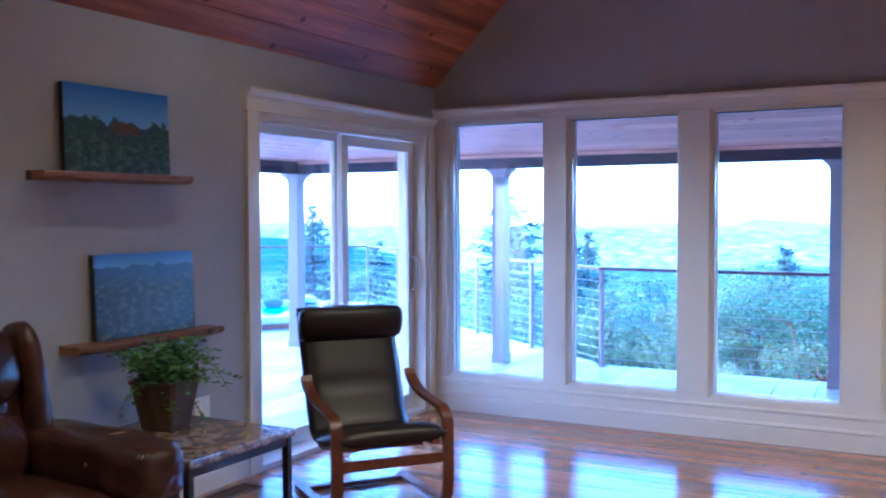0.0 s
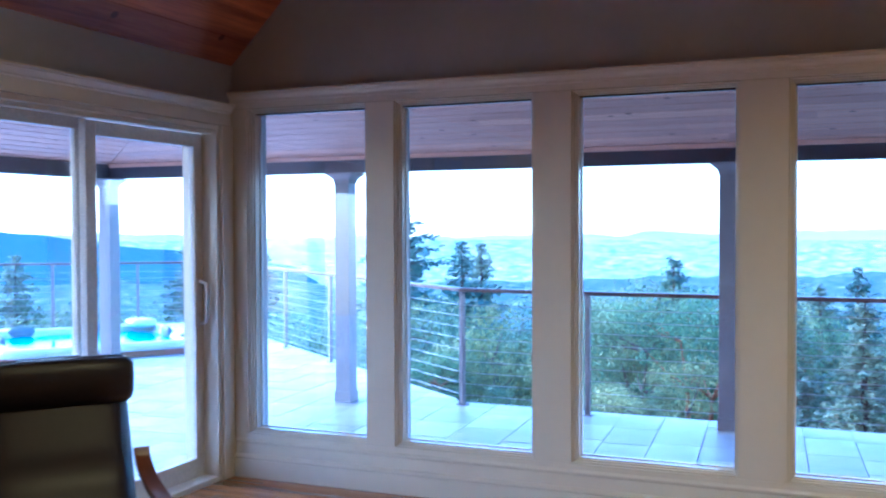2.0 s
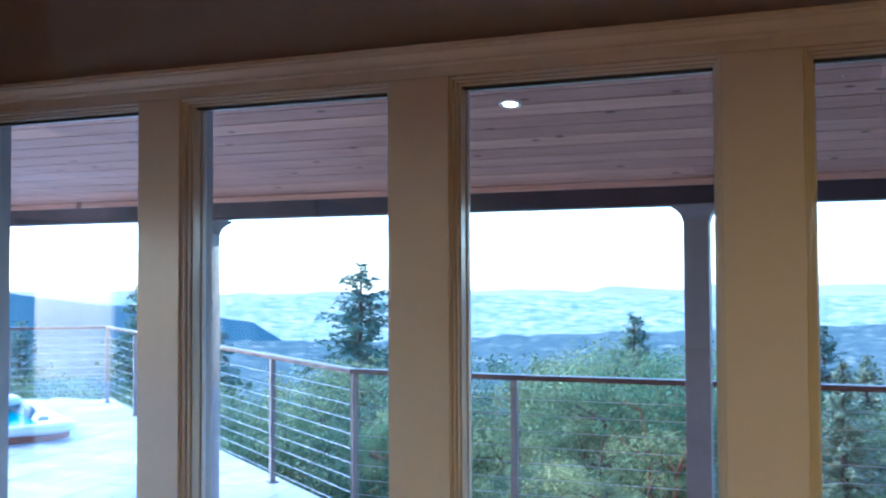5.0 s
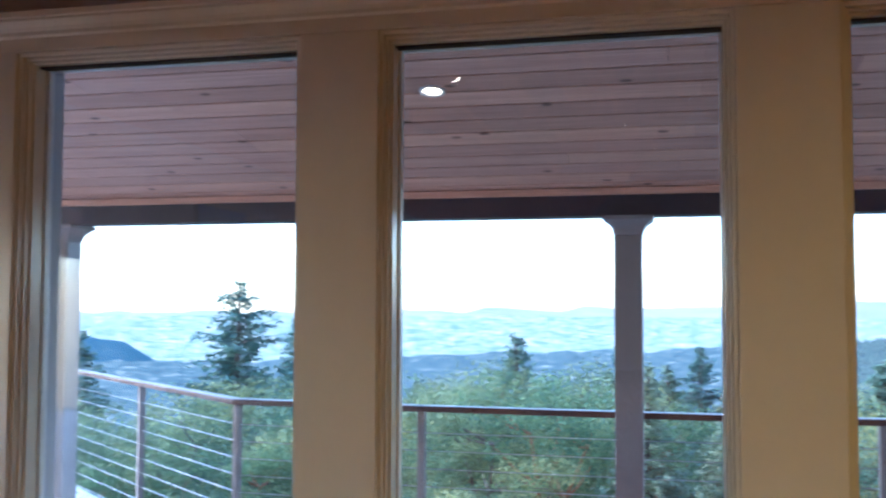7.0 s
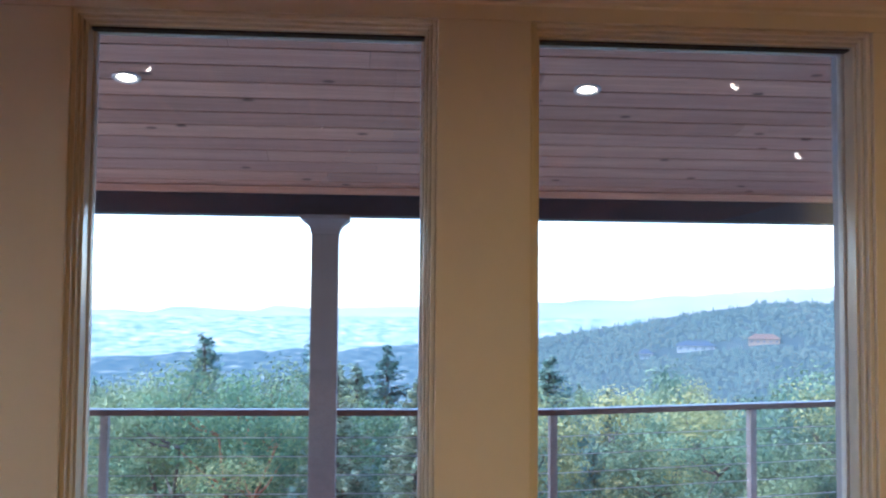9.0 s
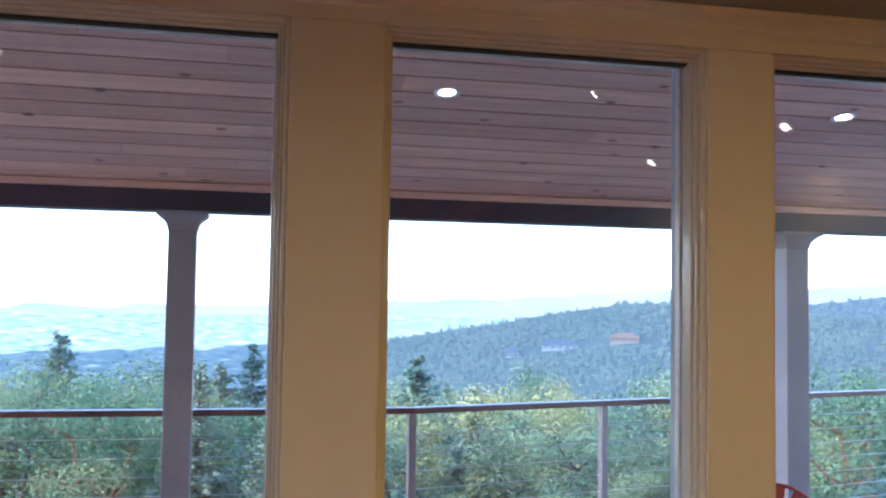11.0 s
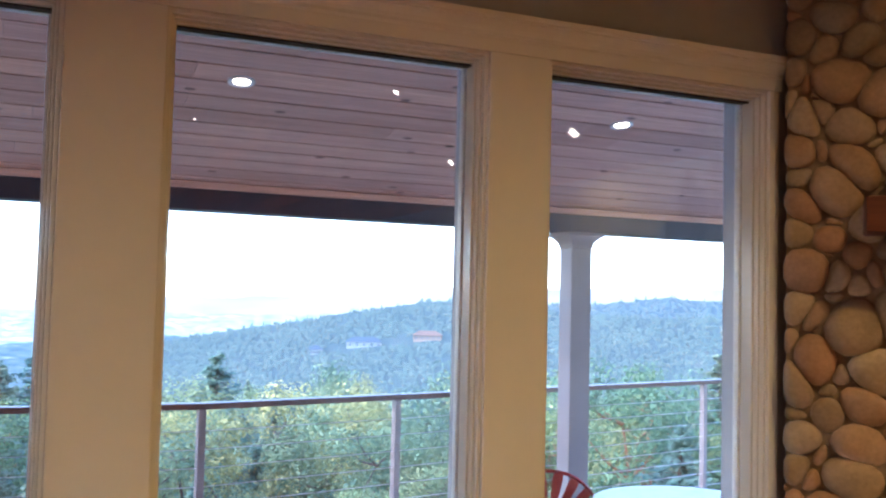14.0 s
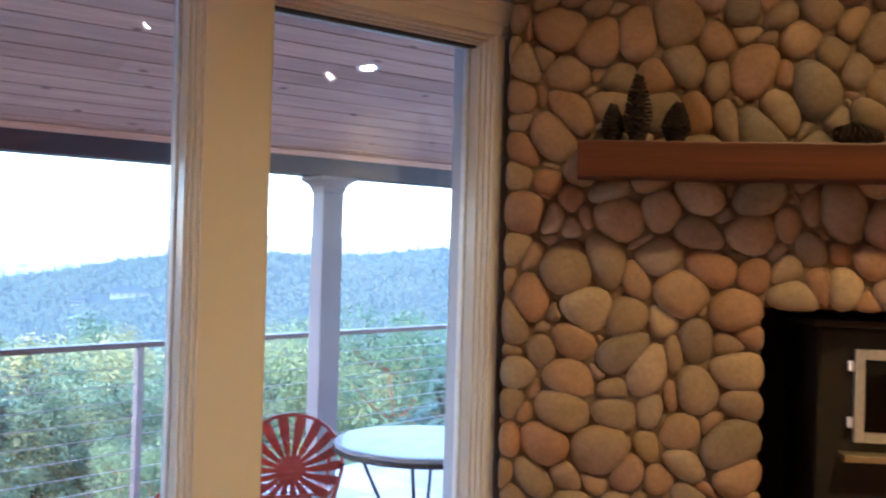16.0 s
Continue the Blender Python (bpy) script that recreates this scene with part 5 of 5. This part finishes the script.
HILLMAT = haze_mat("hillside_haze_glow", [(0.3, (0.12, 0.19, 0.195)), (0.6, (0.19, 0.265, 0.255)), (0.72, (0.34, 0.36, 0.32))], 0.02, None, 1.15)
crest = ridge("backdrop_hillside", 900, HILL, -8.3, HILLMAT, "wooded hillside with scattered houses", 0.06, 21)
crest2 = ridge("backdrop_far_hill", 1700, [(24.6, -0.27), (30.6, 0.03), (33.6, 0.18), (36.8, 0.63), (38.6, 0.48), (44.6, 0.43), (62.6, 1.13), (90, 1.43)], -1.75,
               haze_mat("far_hill_haze_glow", [(0.3, (0.17, 0.27, 0.34)), (0.7, (0.24, 0.35, 0.41))], 0.012, None, 0.95), "wooded hill behind the hillside, painted haze blue", 0.10, 33)


def point_on(r, f, a, crest_of, foot):
    rr = r * (0.72 + 0.28 * f)
    e = foot + (crest_of(a) - foot) * (f ** 0.9)
    return Vector((EYE0.x + rr * math.sin(radians(a)), EYE0.y + rr * math.cos(radians(a)), EYE0.z + rr * math.tan(radians(e))))


def tree_stuff(name, spots, label, mat_a, mat_b):
    """Far woods: thousands of small firs and round crowns."""
    for kind, mat in ((0, mat_a), (1, mat_b)):
        vs, fs = [], []
        rng = random.Random(70 + kind)
        for p, h in spots[kind::2]:
            k = len(vs)
            if kind == 0:
                for tier in range(3):
                    z0, z1 = h * (0.05 + 0.28 * tier), h * (0.45 + 0.28 * tier)
                    r = h * (0.19 - 0.05 * tier)
                    b0 = len(vs)
                    for j in range(6):
                        a = j * math.pi / 3 + tier + rng.random()
                        q = r * rng.uniform(0.7, 1.25)
                        vs.append((p.x + q * math.cos(a), p.y + q * math.sin(a), p.z + z0 + h * rng.uniform(-0.03, 0.03)))
                    vs.append((p.x, p.y, p.z + z1))
                    fs += [(b0 + j, b0 + (j + 1) % 6, b0 + 6) for j in range(6)]
            else:
                for lump in range(3):
                    c = p + Vector((rng.uniform(-1, 1), rng.uniform(-1, 1), rng.uniform(0.8, 1.5))) * h * 0.26
                    r = h * rng.uniform(0.2, 0.32)
                    b0 = len(vs)
                    for zz, q in ((-0.6, 0.75), (0.15, 1.0), (0.7, 0.65)):
                        for j in range(6):
                            a = j * math.pi / 3 + zz * 2
                            g = q * r * rng.uniform(0.75, 1.2)
                            vs.append((c.x + g * math.cos(a), c.y + g * math.sin(a), c.z + zz * r))
                    vs.append((c.x, c.y, c.z + r))
                    for u in (0, 6):
                        fs += [(b0 + u + j, b0 + u + (j + 1) % 6, b0 + u + 6 + (j + 1) % 6, b0 + u + 6 + j) for j in range(6)]
                    fs += [(b0 + 12 + j, b0 + 12 + (j + 1) % 6, b0 + 18) for j in range(6)]
        me = bpy.data.meshes.new(name)
        me.from_pydata(vs, [], fs)
        me.materials.append(mat)
        tagged(new(name, me), label, "woods", "", "stuff")


def far_haze_mat(name, lo, hi, glowing):
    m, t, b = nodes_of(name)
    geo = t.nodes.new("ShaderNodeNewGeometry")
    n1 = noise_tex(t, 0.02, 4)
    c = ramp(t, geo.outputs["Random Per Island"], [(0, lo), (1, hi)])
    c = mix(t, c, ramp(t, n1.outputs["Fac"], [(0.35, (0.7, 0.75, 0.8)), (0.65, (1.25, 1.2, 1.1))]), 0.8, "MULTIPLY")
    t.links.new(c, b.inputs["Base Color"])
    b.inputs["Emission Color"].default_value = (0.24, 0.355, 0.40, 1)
    b.inputs["Emission Strength"].default_value = glowing * HAZE_GLOW
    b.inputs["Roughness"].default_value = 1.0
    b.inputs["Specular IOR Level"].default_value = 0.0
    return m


rng = random.Random(5)
spots = []
for _ in range(15000):
    f, a = rng.uniform(0.0, 1.0) ** 0.8, rng.uniform(3.5, 64)
    if 17 < a < 25 and 0.68 < f < 0.74:
        continue
    spots.append((point_on(900, f, a, crest, -8.3) - Vector((0, 0, 1)), rng.uniform(3.2, 7.5)))
tree_stuff("hillside_woods", spots, "dense mixed woods on the hillside, with a painted haze glow", far_haze_mat("hazed_hill_firs", (0.020, 0.040, 0.032), (0.033, 0.056, 0.043), 1.3), far_haze_mat("hazed_hill_oaks", (0.030, 0.046, 0.035), (0.05, 0.062, 0.044), 1.3))
spots = [(point_on(1700, rng.uniform(0.3, 1), a, crest2, -1.75) - Vector((0, 0, 3)), rng.uniform(6, 13)) for a in [rng.uniform(25, 62) for _ in range(3000)]]
tree_stuff("far_hill_woods", spots, "distant woods on the far hill, with a painted blue haze glow", far_haze_mat("hazed_far_firs", (0.02, 0.04, 0.05), (0.04, 0.06, 0.06), 1.3), far_haze_mat("hazed_far_oaks", (0.04, 0.06, 0.06), (0.06, 0.075, 0.07), 1.3))


def far_house(a, f, w, colour_w, colour_r, label):
    p = point_on(900, f, a, crest, -8.3)
    h = thing("hill_house", Matrix.Translation(p - Vector((0, 0, 4))) @ pose(0, 0, 0, 0, 0, -a), label, "house", "houses on the hill")
    part("wall", boxes((-w / 2, w / 2, -5, 5, 0, 6.5)), colour_w, h)
    bm = bmesh.new()
    vs = [bm.verts.new(v) for v in ((-w / 2 - 1, -6.5, 6.6), (w / 2 + 1, -6.5, 6.6), (w / 2 + 1, 6.5, 6.6), (-w / 2 - 1, 6.5, 6.6), (-w / 2 + 5, 0, 10.5), (w / 2 - 5, 0, 10.5))]
    for q in ((0, 1, 5, 4), (1, 2, 5), (2, 3, 4, 5), (3, 0, 4), (3, 2, 1, 0)):
        bm.faces.new([vs[k] for k in q])
    part("roof", bm, colour_r, h)
    for k in range(5):
        x = -w / 2 + w * (k + 0.5) / 5
        part("window", boxes((x - 0.8, x + 0.8, -5.06, -5.01, 3.6, 5.4)), BLUER, h)


WHITEW, BLUER = far_haze_mat("hazed_pale_wall", (0.22, 0.23, 0.24), (0.25, 0.26, 0.27), 0.6), far_haze_mat("hazed_slate_roof", (0.06, 0.08, 0.11), (0.07, 0.09, 0.12), 0.6)
TANW, REDR = far_haze_mat("hazed_tan_wall", (0.22, 0.16, 0.12), (0.25, 0.18, 0.14), 0.5), far_haze_mat("hazed_clay_roof", (0.18, 0.11, 0.08), (0.2, 0.12, 0.09), 0.5)
far_house(19.2, 0.715, 30, WHITEW, BLUER, "far pale house with a slate-blue roof among trees")
far_house(22.9, 0.72, 24, TANW, REDR, "far tan house with a clay roof among trees")
far_house(16.4, 0.70, 12, WHITEW, BLUER, "small far pale house on the hill")


# ---- trees near the terrace
def broadleaf(name, seed, bark, leaf, spread, clumps, per, size, label):
    """An oak or madrone, 10 m tall: forked trunk, limbs, and leaf clumps at the limbs' ends."""
    rng = random.Random(seed)
    tree = thing(name, pose(0, 0, 0), label, "tree")
    wood_bm = bmesh.new()
    tips = []
    forks = rng.randint(3, 5)
    for f in range(forks):
        a = 2 * math.pi * f / forks + rng.uniform(-0.4, 0.4)
        lean = rng.uniform(0.12, 0.38) * spread
        pts = [Vector((0, 0, -0.6)), Vector((0.05 * math.cos(a), 0.05 * math.sin(a), 1.2))]
        p = pts[-1].copy()
        for k in range(5):
            p = p + Vector((math.cos(a) * lean * (1 + 0.3 * k) + rng.uniform(-0.3, 0.3), math.sin(a) * lean * (1 + 0.3 * k) + rng.uniform(-0.3, 0.3), rng.uniform(1.2, 1.6)))
            pts.append(p.copy())
        tube(wood_bm, pts, [0.22, 0.19, 0.15, 0.11, 0.08, 0.05, 0.025], 7)
        for k in range(2, 7):
            for _ in range(3):
                b = rng.uniform(0, 2 * math.pi)
                reach = rng.uniform(0.8, 2.3) * spread * (1.15 - 0.1 * k)
                q = pts[k] + Vector((math.cos(b) * reach, math.sin(b) * reach, rng.uniform(-0.1, 1.1)))
                tube(wood_bm, [pts[k], pts[k].lerp(q, 0.5) + Vector((0, 0, -0.12)), q], [0.05, 0.032, 0.012], 5)
                tips.append(q)
    part("trunk", wood_bm, bark, tree, "forked trunk and limbs")
    vs, fs = [], []
    for c in range(clumps):
        t0 = tips[c % len(tips)] + Vector((rng.gauss(0, 0.35), rng.gauss(0, 0.35), rng.gauss(0.1, 0.3)))
        rad = rng.uniform(0.45, 0.95)
        for _ in range(per):
            d = Vector((rng.gauss(0, 1), rng.gauss(0, 1), rng.gauss(0, 0.75))).normalized()
            p = t0 + d * rad * rng.uniform(0.55, 1.05) * Vector((1, 1, 0.8)).length / 1.62
            nrm = (d + Vector((rng.uniform(-0.45, 0.45), rng.uniform(-0.45, 0.45), 0.2 + rng.uniform(-0.4, 0.4)))).normalized()
            u = nrm.orthogonal().normalized()
            u = (u * math.cos(k1 := rng.uniform(0, 6.28)) + nrm.cross(u) * math.sin(k1)).normalized()
            v = nrm.cross(u)
            s = size * rng.uniform(0.6, 1.25)
            b0 = len(vs)
            vs += [p - u * s - v * s * 0.35, p + u * s, p - u * s * 0.3 + v * s * 0.75]
            fs.append((b0, b0 + 1, b0 + 2))
    me = bpy.data.meshes.new("crown")
    me.from_pydata([tuple(v) for v in vs], [], fs)
    me.materials.append(leaf)
    crown = new("crown", me)
    crown.parent = tree
    tagged(crown, kind="stuff")
    return tree


def conifer(name, seed, slim, levels, bare, label, ragged=0.3):
    """A fir or pine, 10 m tall: a straight trunk with whorls of drooping boughs of needles."""
    rng = random.Random(seed)
    tree = thing(name, pose(0, 0, 0), label, "tree")
    bm = bmesh.new()
    tube(bm, [(0, 0, -0.8), (0.03, 0.02, 3), (-0.02, 0.03, 6.5), (0, 0, 9.9)], [0.17, 0.13, 0.08, 0.012], 7)
    vs, fs = [], []
    for k in range(levels):
        f = k / (levels - 1)
        z = 10 * (bare + (0.985 - bare) * f) + rng.uniform(-0.06, 0.06)
        length = slim * ((1 - f) ** 0.75 + 0.05) * 10
        if f < 0.12:
            length *= 0.75
        boughs = max(4, int(8 - 3 * f))
        a0 = rng.uniform(0, 6.28)
        for j in range(boughs):
            if rng.random() < ragged * 0.4:
                continue
            a = a0 + 2 * math.pi * j / boughs + rng.uniform(-0.35, 0.35)
            L = length * rng.uniform(0.85 - 1.3 * ragged, 1 + 0.8 * ragged)
            out, tan = Vector((math.cos(a), math.sin(a), 0)), Vector((-math.sin(a), math.cos(a), 0))
            rise = rng.uniform(-0.38, 0.12) + 0.4 * f
            zb = z + rng.uniform(-0.26, 0.26) * (1 - 0.6 * f)
            end = Vector((0, 0, zb)) + out * L + Vector((0, 0, L * rise))
            tube(bm, [(0, 0, zb), end], [0.028 * (1 - f) + 0.008, 0.004], 4)
            n = int(9 + 19 * L)
            for i in range(n):
                q = (i + rng.random()) / n
                if q < 0.15:
                    continue
                p = Vector((0, 0, zb)).lerp(end, q) + Vector((0, 0, -0.10 * L * q * q + rng.uniform(-0.24, 0.16) * (1 - 0.55 * f)))
                for sg in (-1, 1):
                    s = (0.085 + 0.11 * L * (1 - 0.6 * q)) * rng.uniform(0.6, 1.2)
                    d = (tan * sg * rng.uniform(0.6, 1.0) + out * rng.uniform(0.2, 0.7) + Vector((0, 0, rng.uniform(-0.9, 0.25)))).normalized()
                    w = out.cross(d) * 0.0 + (out - d * out.dot(d)).normalized() * s * 0.46 + Vector((0, 0, rng.uniform(-0.35, 0.35) * s))
                    b0 = len(vs)
                    vs += [p - w, p + d * s, p + d * s * 0.25 + w]
                    fs.append((b0, b0 + 1, b0 + 2))
    part("trunk", bm, MAT["bark"], tree, "straight trunk with boughs")
    me = bpy.data.meshes.new("crown")
    me.from_pydata([tuple(v) for v in vs], [], fs)
    me.materials.append(MAT["needle"])
    crown = new("crown", me)
    crown.parent = tree
    tagged(crown, kind="stuff")
    return tree


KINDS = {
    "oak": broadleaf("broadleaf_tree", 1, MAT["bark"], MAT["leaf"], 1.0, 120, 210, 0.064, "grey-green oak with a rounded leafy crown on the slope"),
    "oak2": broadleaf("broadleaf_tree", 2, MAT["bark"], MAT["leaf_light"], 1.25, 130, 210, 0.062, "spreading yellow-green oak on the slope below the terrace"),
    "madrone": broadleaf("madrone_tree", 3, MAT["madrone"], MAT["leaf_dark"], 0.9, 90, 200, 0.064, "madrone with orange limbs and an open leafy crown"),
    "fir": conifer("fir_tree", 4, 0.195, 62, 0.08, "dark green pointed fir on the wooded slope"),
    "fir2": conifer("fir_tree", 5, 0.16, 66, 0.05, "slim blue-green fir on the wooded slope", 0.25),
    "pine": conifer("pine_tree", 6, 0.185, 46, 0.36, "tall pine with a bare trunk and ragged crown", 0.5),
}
BASE = dict(KINDS)
used = set()


def plant(kind, az, dist, top, spin, wide=1.0):
    """A tree at an azimuth and distance whose top shows at an elevation, all in degrees and metres."""
    x, y = EYE0.x + dist * math.sin(radians(az)), EYE0.y + dist * math.cos(radians(az))
    zg = slope_z(dist) - 0.2
    zt = EYE0.z + dist * math.tan(radians(top))
    s = max(0.25, (zt - zg) / 10)
    m = Matrix.LocRotScale((x, y, zg), Euler((0, 0, spin)), (s * wide, s * wide, s))
    if kind in used:
        k = BASE[kind].scale
        return copy_thing(BASE[kind], m @ Matrix.Diagonal((1 / k.x, 1 / k.y, 1 / k.z, 1)))
    used.add(kind)
    BASE[kind].matrix_basis = m


def plant_all():
    rng = random.Random(21)
    # those that stand out: kind, azimuth, distance, elevation of the top, width
    for k, a, d, e, w in (("pine", -25.1, 105, 1.1, 1.43), ("fir", -21.7, 75, -1.0, 1.34), ("fir", -20.5, 80, -1.1, 1.18), ("fir", -37.4, 75, 0.53, 1.18), ("fir2", -33.6, 70, -1.72, 1.68),
                          ("fir2", -9.1, 66, -1.95, 1.51), ("fir", -2.8, 38, -1.72, 1.26), ("fir", 1.2, 46, -2.52, 1.34), ("fir2", -0.6, 34, -3.62, 1.68), ("fir", 3.4, 40, -4.12, 1.34),
                          ("fir", -47.4, 60, -1.62, 1.34), ("fir", -43.7, 66, -2.02, 1.34), ("fir2", -50.9, 66, -1.22, 1.51), ("fir2", 10.7, 75, -3.12, 1.85),
                          ("oak2", -10.9, 24, -4.22, 1.15), ("oak", -14.9, 27, -4.62, 1.1), ("madrone", -7.4, 22, -3.62, 1.1), ("oak2", -5, 25, -4.12, 1.0), ("oak", -16.9, 34, -4.22, 1.0), ("madrone", -1.4, 22, -5.42, 0.9),
                          ("oak", 15, 23, -6.22, 1.15), ("oak2", 10.6, 24, -5.42, 1.1), ("oak", 21.6, 46, -3.32, 1.1), ("oak2", 18.4, 32, -5.42, 1.1), ("oak", 24.6, 30, -5.72, 1.1), ("madrone", 34.1, 24, -2.62, 1.05), ("madrone", 31.1, 28, -4.02, 1.0),
                          ("fir", 38.8, 34, -2.52, 1.51), ("fir", 35.9, 17, -6.42, 1.85), ("fir2", 41.6, 26, -3.42, 1.68), ("fir", -1.8, 20, -3.6, 1.25), ("fir2", 2.6, 18, -4.4, 1.5), ("oak2", 44.6, 24, -3.72, 1.0),
                          ("oak", -30.9, 26, -5.72, 1.1), ("oak2", -35.9, 30, -5.42, 1.1), ("oak", -41.4, 32, -4.82, 1.1), ("oak2", -46.4, 30, -5.22, 1.1), ("oak", -52.4, 34, -4.72, 1.1)):
        plant(k, a, d, e, rng.uniform(0, 6.28), w)
    # the woods between them, lower on the slope
    a = -62.0
    while a < 60:
        for d0 in (17, 27, 42):
            near = min(d0, 17)
            d = d0 * rng.uniform(0.88, 1.15)
            top = {17: -9.7, 27: -6.2, 42: -4.6}[d0] + rng.uniform(-1.4, 0.5)
            if d < 21 and a < -20:
                d, top = d + 9, top + 2
            kind = rng.choice(("oak", "oak2", "oak2", "madrone", "fir", "fir2", "oak"))
            plant(kind, a + rng.uniform(-1.5, 1.5), d, top, rng.uniform(0, 6.28), rng.uniform(1.05, 1.4) if "fir" not in kind else rng.uniform(0.9, 1.2))
        a += 5.8
    for _ in range(16):
        plant(rng.choice(("fir", "fir", "fir2", "oak2")), rng.uniform(-62, 40), rng.uniform(80, 220), -4.4 + rng.uniform(-0.7, 0.5), rng.uniform(0, 6.28), 1.2)


plant_all()

# ---- pieces: floor boards and terrace slates
def piece_mesh(name, w, h, thick, mat, chamfer=0.002):
    bm = bmesh.new()
    lo = [bm.verts.new((x, y, -thick)) for x, y in ((0, 0), (w, 0), (w, h), (0, h))]
    md = [bm.verts.new((x, y, -chamfer)) for x, y in ((0, 0), (w, 0), (w, h), (0, h))]
    c = chamfer
    up = [bm.verts.new((x, y, 0)) for x, y in ((c, c), (w - c, c), (w - c, h - c), (c, h - c))]
    bm.faces.new(up)
    for r, s in ((lo, md), (md, up)):
        for k in range(4):
            bm.faces.new((r[k], r[(k + 1) % 4], s[(k + 1) % 4], s[k]))
    me = bpy.data.meshes.new(name)
    bm.to_mesh(me)
    bm.free()
    me.materials.append(mat)
    return me


floor = bpy.data.objects["floor"]
rng = random.Random(8)
board_mesh = {k: piece_mesh("board", k, 0.080, 0.011, MAT["floor"], 0.0012) for k in (0.6, 0.9, 1.2, 1.5)}
rest = bmesh.new()
made = 0
y = GABLE - 0.0822
while y > BACK:
    x = LEFT - rng.uniform(0, 0.8)
    while x < RIGHT:
        k = rng.choice((0.6, 0.9, 1.2, 1.5))
        x0, x1 = max(x, LEFT), min(x + k, RIGHT)
        if x1 - x0 > 0.02:
            whole = x0 == x and x1 == x + k
            if whole and y > 3.2 and made < 290 and x < 2.4:
                ob = new("board", board_mesh[k])
                ob.parent = floor
                ob.location = (x, y, 0)
                made += 1
            else:
                vs = [rest.verts.new(v) for v in ((x0, y, 0), (x1 - 0.0008, y, 0), (x1 - 0.0008, y + 0.080, 0), (x0, y + 0.080, 0))]
                rest.faces.new(vs)
        x += k + 0.0008
    y -= 0.0812
tagged(part("boards", rest, MAT["floor"], floor), kind="stuff")


# slates: running courses out from the house wall, cut along the railing
SLATE_TURN = 94.0


def outer_edge(x):
    """The terrace's outer edge over a stretch of x, as two points."""
    if x > 0.42:
        return (9.0, 11.5), (0.42, 9.40)
    return ((0.42, 9.40), (-3.20, 9.46)) if x > -3.20 else ((-3.20, 9.46), (-9.40, 14.45))


def inside(x, y):
    n, odd = len(deck_plan), False
    for i in range(n):
        (ax, ay), (bx, by) = deck_plan[i], deck_plan[(i + 1) % n]
        if (ay > y) != (by > y) and x < ax + (y - ay) / (by - ay) * (bx - ax):
            odd = not odd
    return odd


terrace = bpy.data.objects["terrace_floor"]
COURSE = radians(SLATE_TURN)
turn_m = Matrix.Rotation(COURSE, 4, "Z")
rest = bmesh.new()
made = 0
LENGTHS = (0.42, 0.56, 0.70)
DEPTHS = (0.36, 0.43)
slate_mesh = {(w, h): piece_mesh("slate", w - 0.006, h - 0.006, 0.02, MAT["slate"], 0.003) for w in LENGTHS for h in DEPTHS}
v = -20.0
while v < 26.0:
    h = rng.choice(DEPTHS)
    u = -24.0 - rng.uniform(0, 0.8)
    while u < 24.0:
        w = rng.choice(LENGTHS)
        cs = [turn_m @ Vector((u + a, v + b, 0)) for a, b in ((0, 0), (w, 0), (w, h), (0, h))]
        c = turn_m @ Vector((u + w / 2, v + h / 2, 0))
        hidden = c.x > OUT_L + 0.1 and c.y < 5.8
        if not hidden and (all(inside(p.x, p.y) for p in cs) or OUT_L - 0.5 < c.x < 8.5 and c.y < 6.6):
            dz = rng.uniform(-0.002, 0.002)
            if -5.0 < c.x < 3.4 and c.y > 6.3 and made < 295:
                ob = new("slate", slate_mesh[(w, h)])
                ob.parent = terrace
                ob.matrix_basis = Matrix.Translation((cs[0].x, cs[0].y, DECK + dz)) @ turn_m
                made += 1
            else:
                k, m2 = 0.003, Matrix.Translation((cs[0].x, cs[0].y, DECK)) @ turn_m
                a, b = w - 0.006, h - 0.006
                lo = [rest.verts.new(m2 @ Vector((p, q, -0.011))) for p, q in ((0, 0), (a, 0), (a, b), (0, b))]
                up = [rest.verts.new(m2 @ Vector((p, q, dz))) for p, q in ((k, k), (a - k, k), (a - k, b - k), (k, b - k))]
                rest.faces.new(up)
                for n in range(4):
                    rest.faces.new((lo[n], lo[(n + 1) % 4], up[(n + 1) % 4], up[n]))
        elif not hidden and any(inside(p.x, p.y) for p in cs + [c]):
            # a cut slate at the edge
            poly = [(p.x, p.y) for p in cs]
            for (ax, ay), (bx, by) in (outer_edge(c.x),):
                out = []
                for (x0, y0), (x1, y1) in zip(poly, poly[1:] + poly[:1]):
                    d0, d1 = (bx - ax) * (y0 - ay) - (by - ay) * (x0 - ax), (bx - ax) * (y1 - ay) - (by - ay) * (x1 - ax)
                    if d0 >= 0:
                        out.append((x0, y0))
                    if (d0 >= 0) != (d1 >= 0):
                        f = d0 / (d0 - d1)
                        out.append((x0 + f * (x1 - x0), y0 + f * (y1 - y0)))
                poly = out
                if len(poly) < 3:
                    break
            if len(poly) >= 3:
                mx, my = sum(p[0] for p in poly) / len(poly), sum(p[1] for p in poly) / len(poly)
                rest.faces.new([rest.verts.new((mx + 0.985 * (x - mx), my + 0.985 * (y - my), DECK)) for x, y in poly])
        u += w
    v += h
tagged(part("slates", rest, MAT["slate"], terrace), kind="stuff")
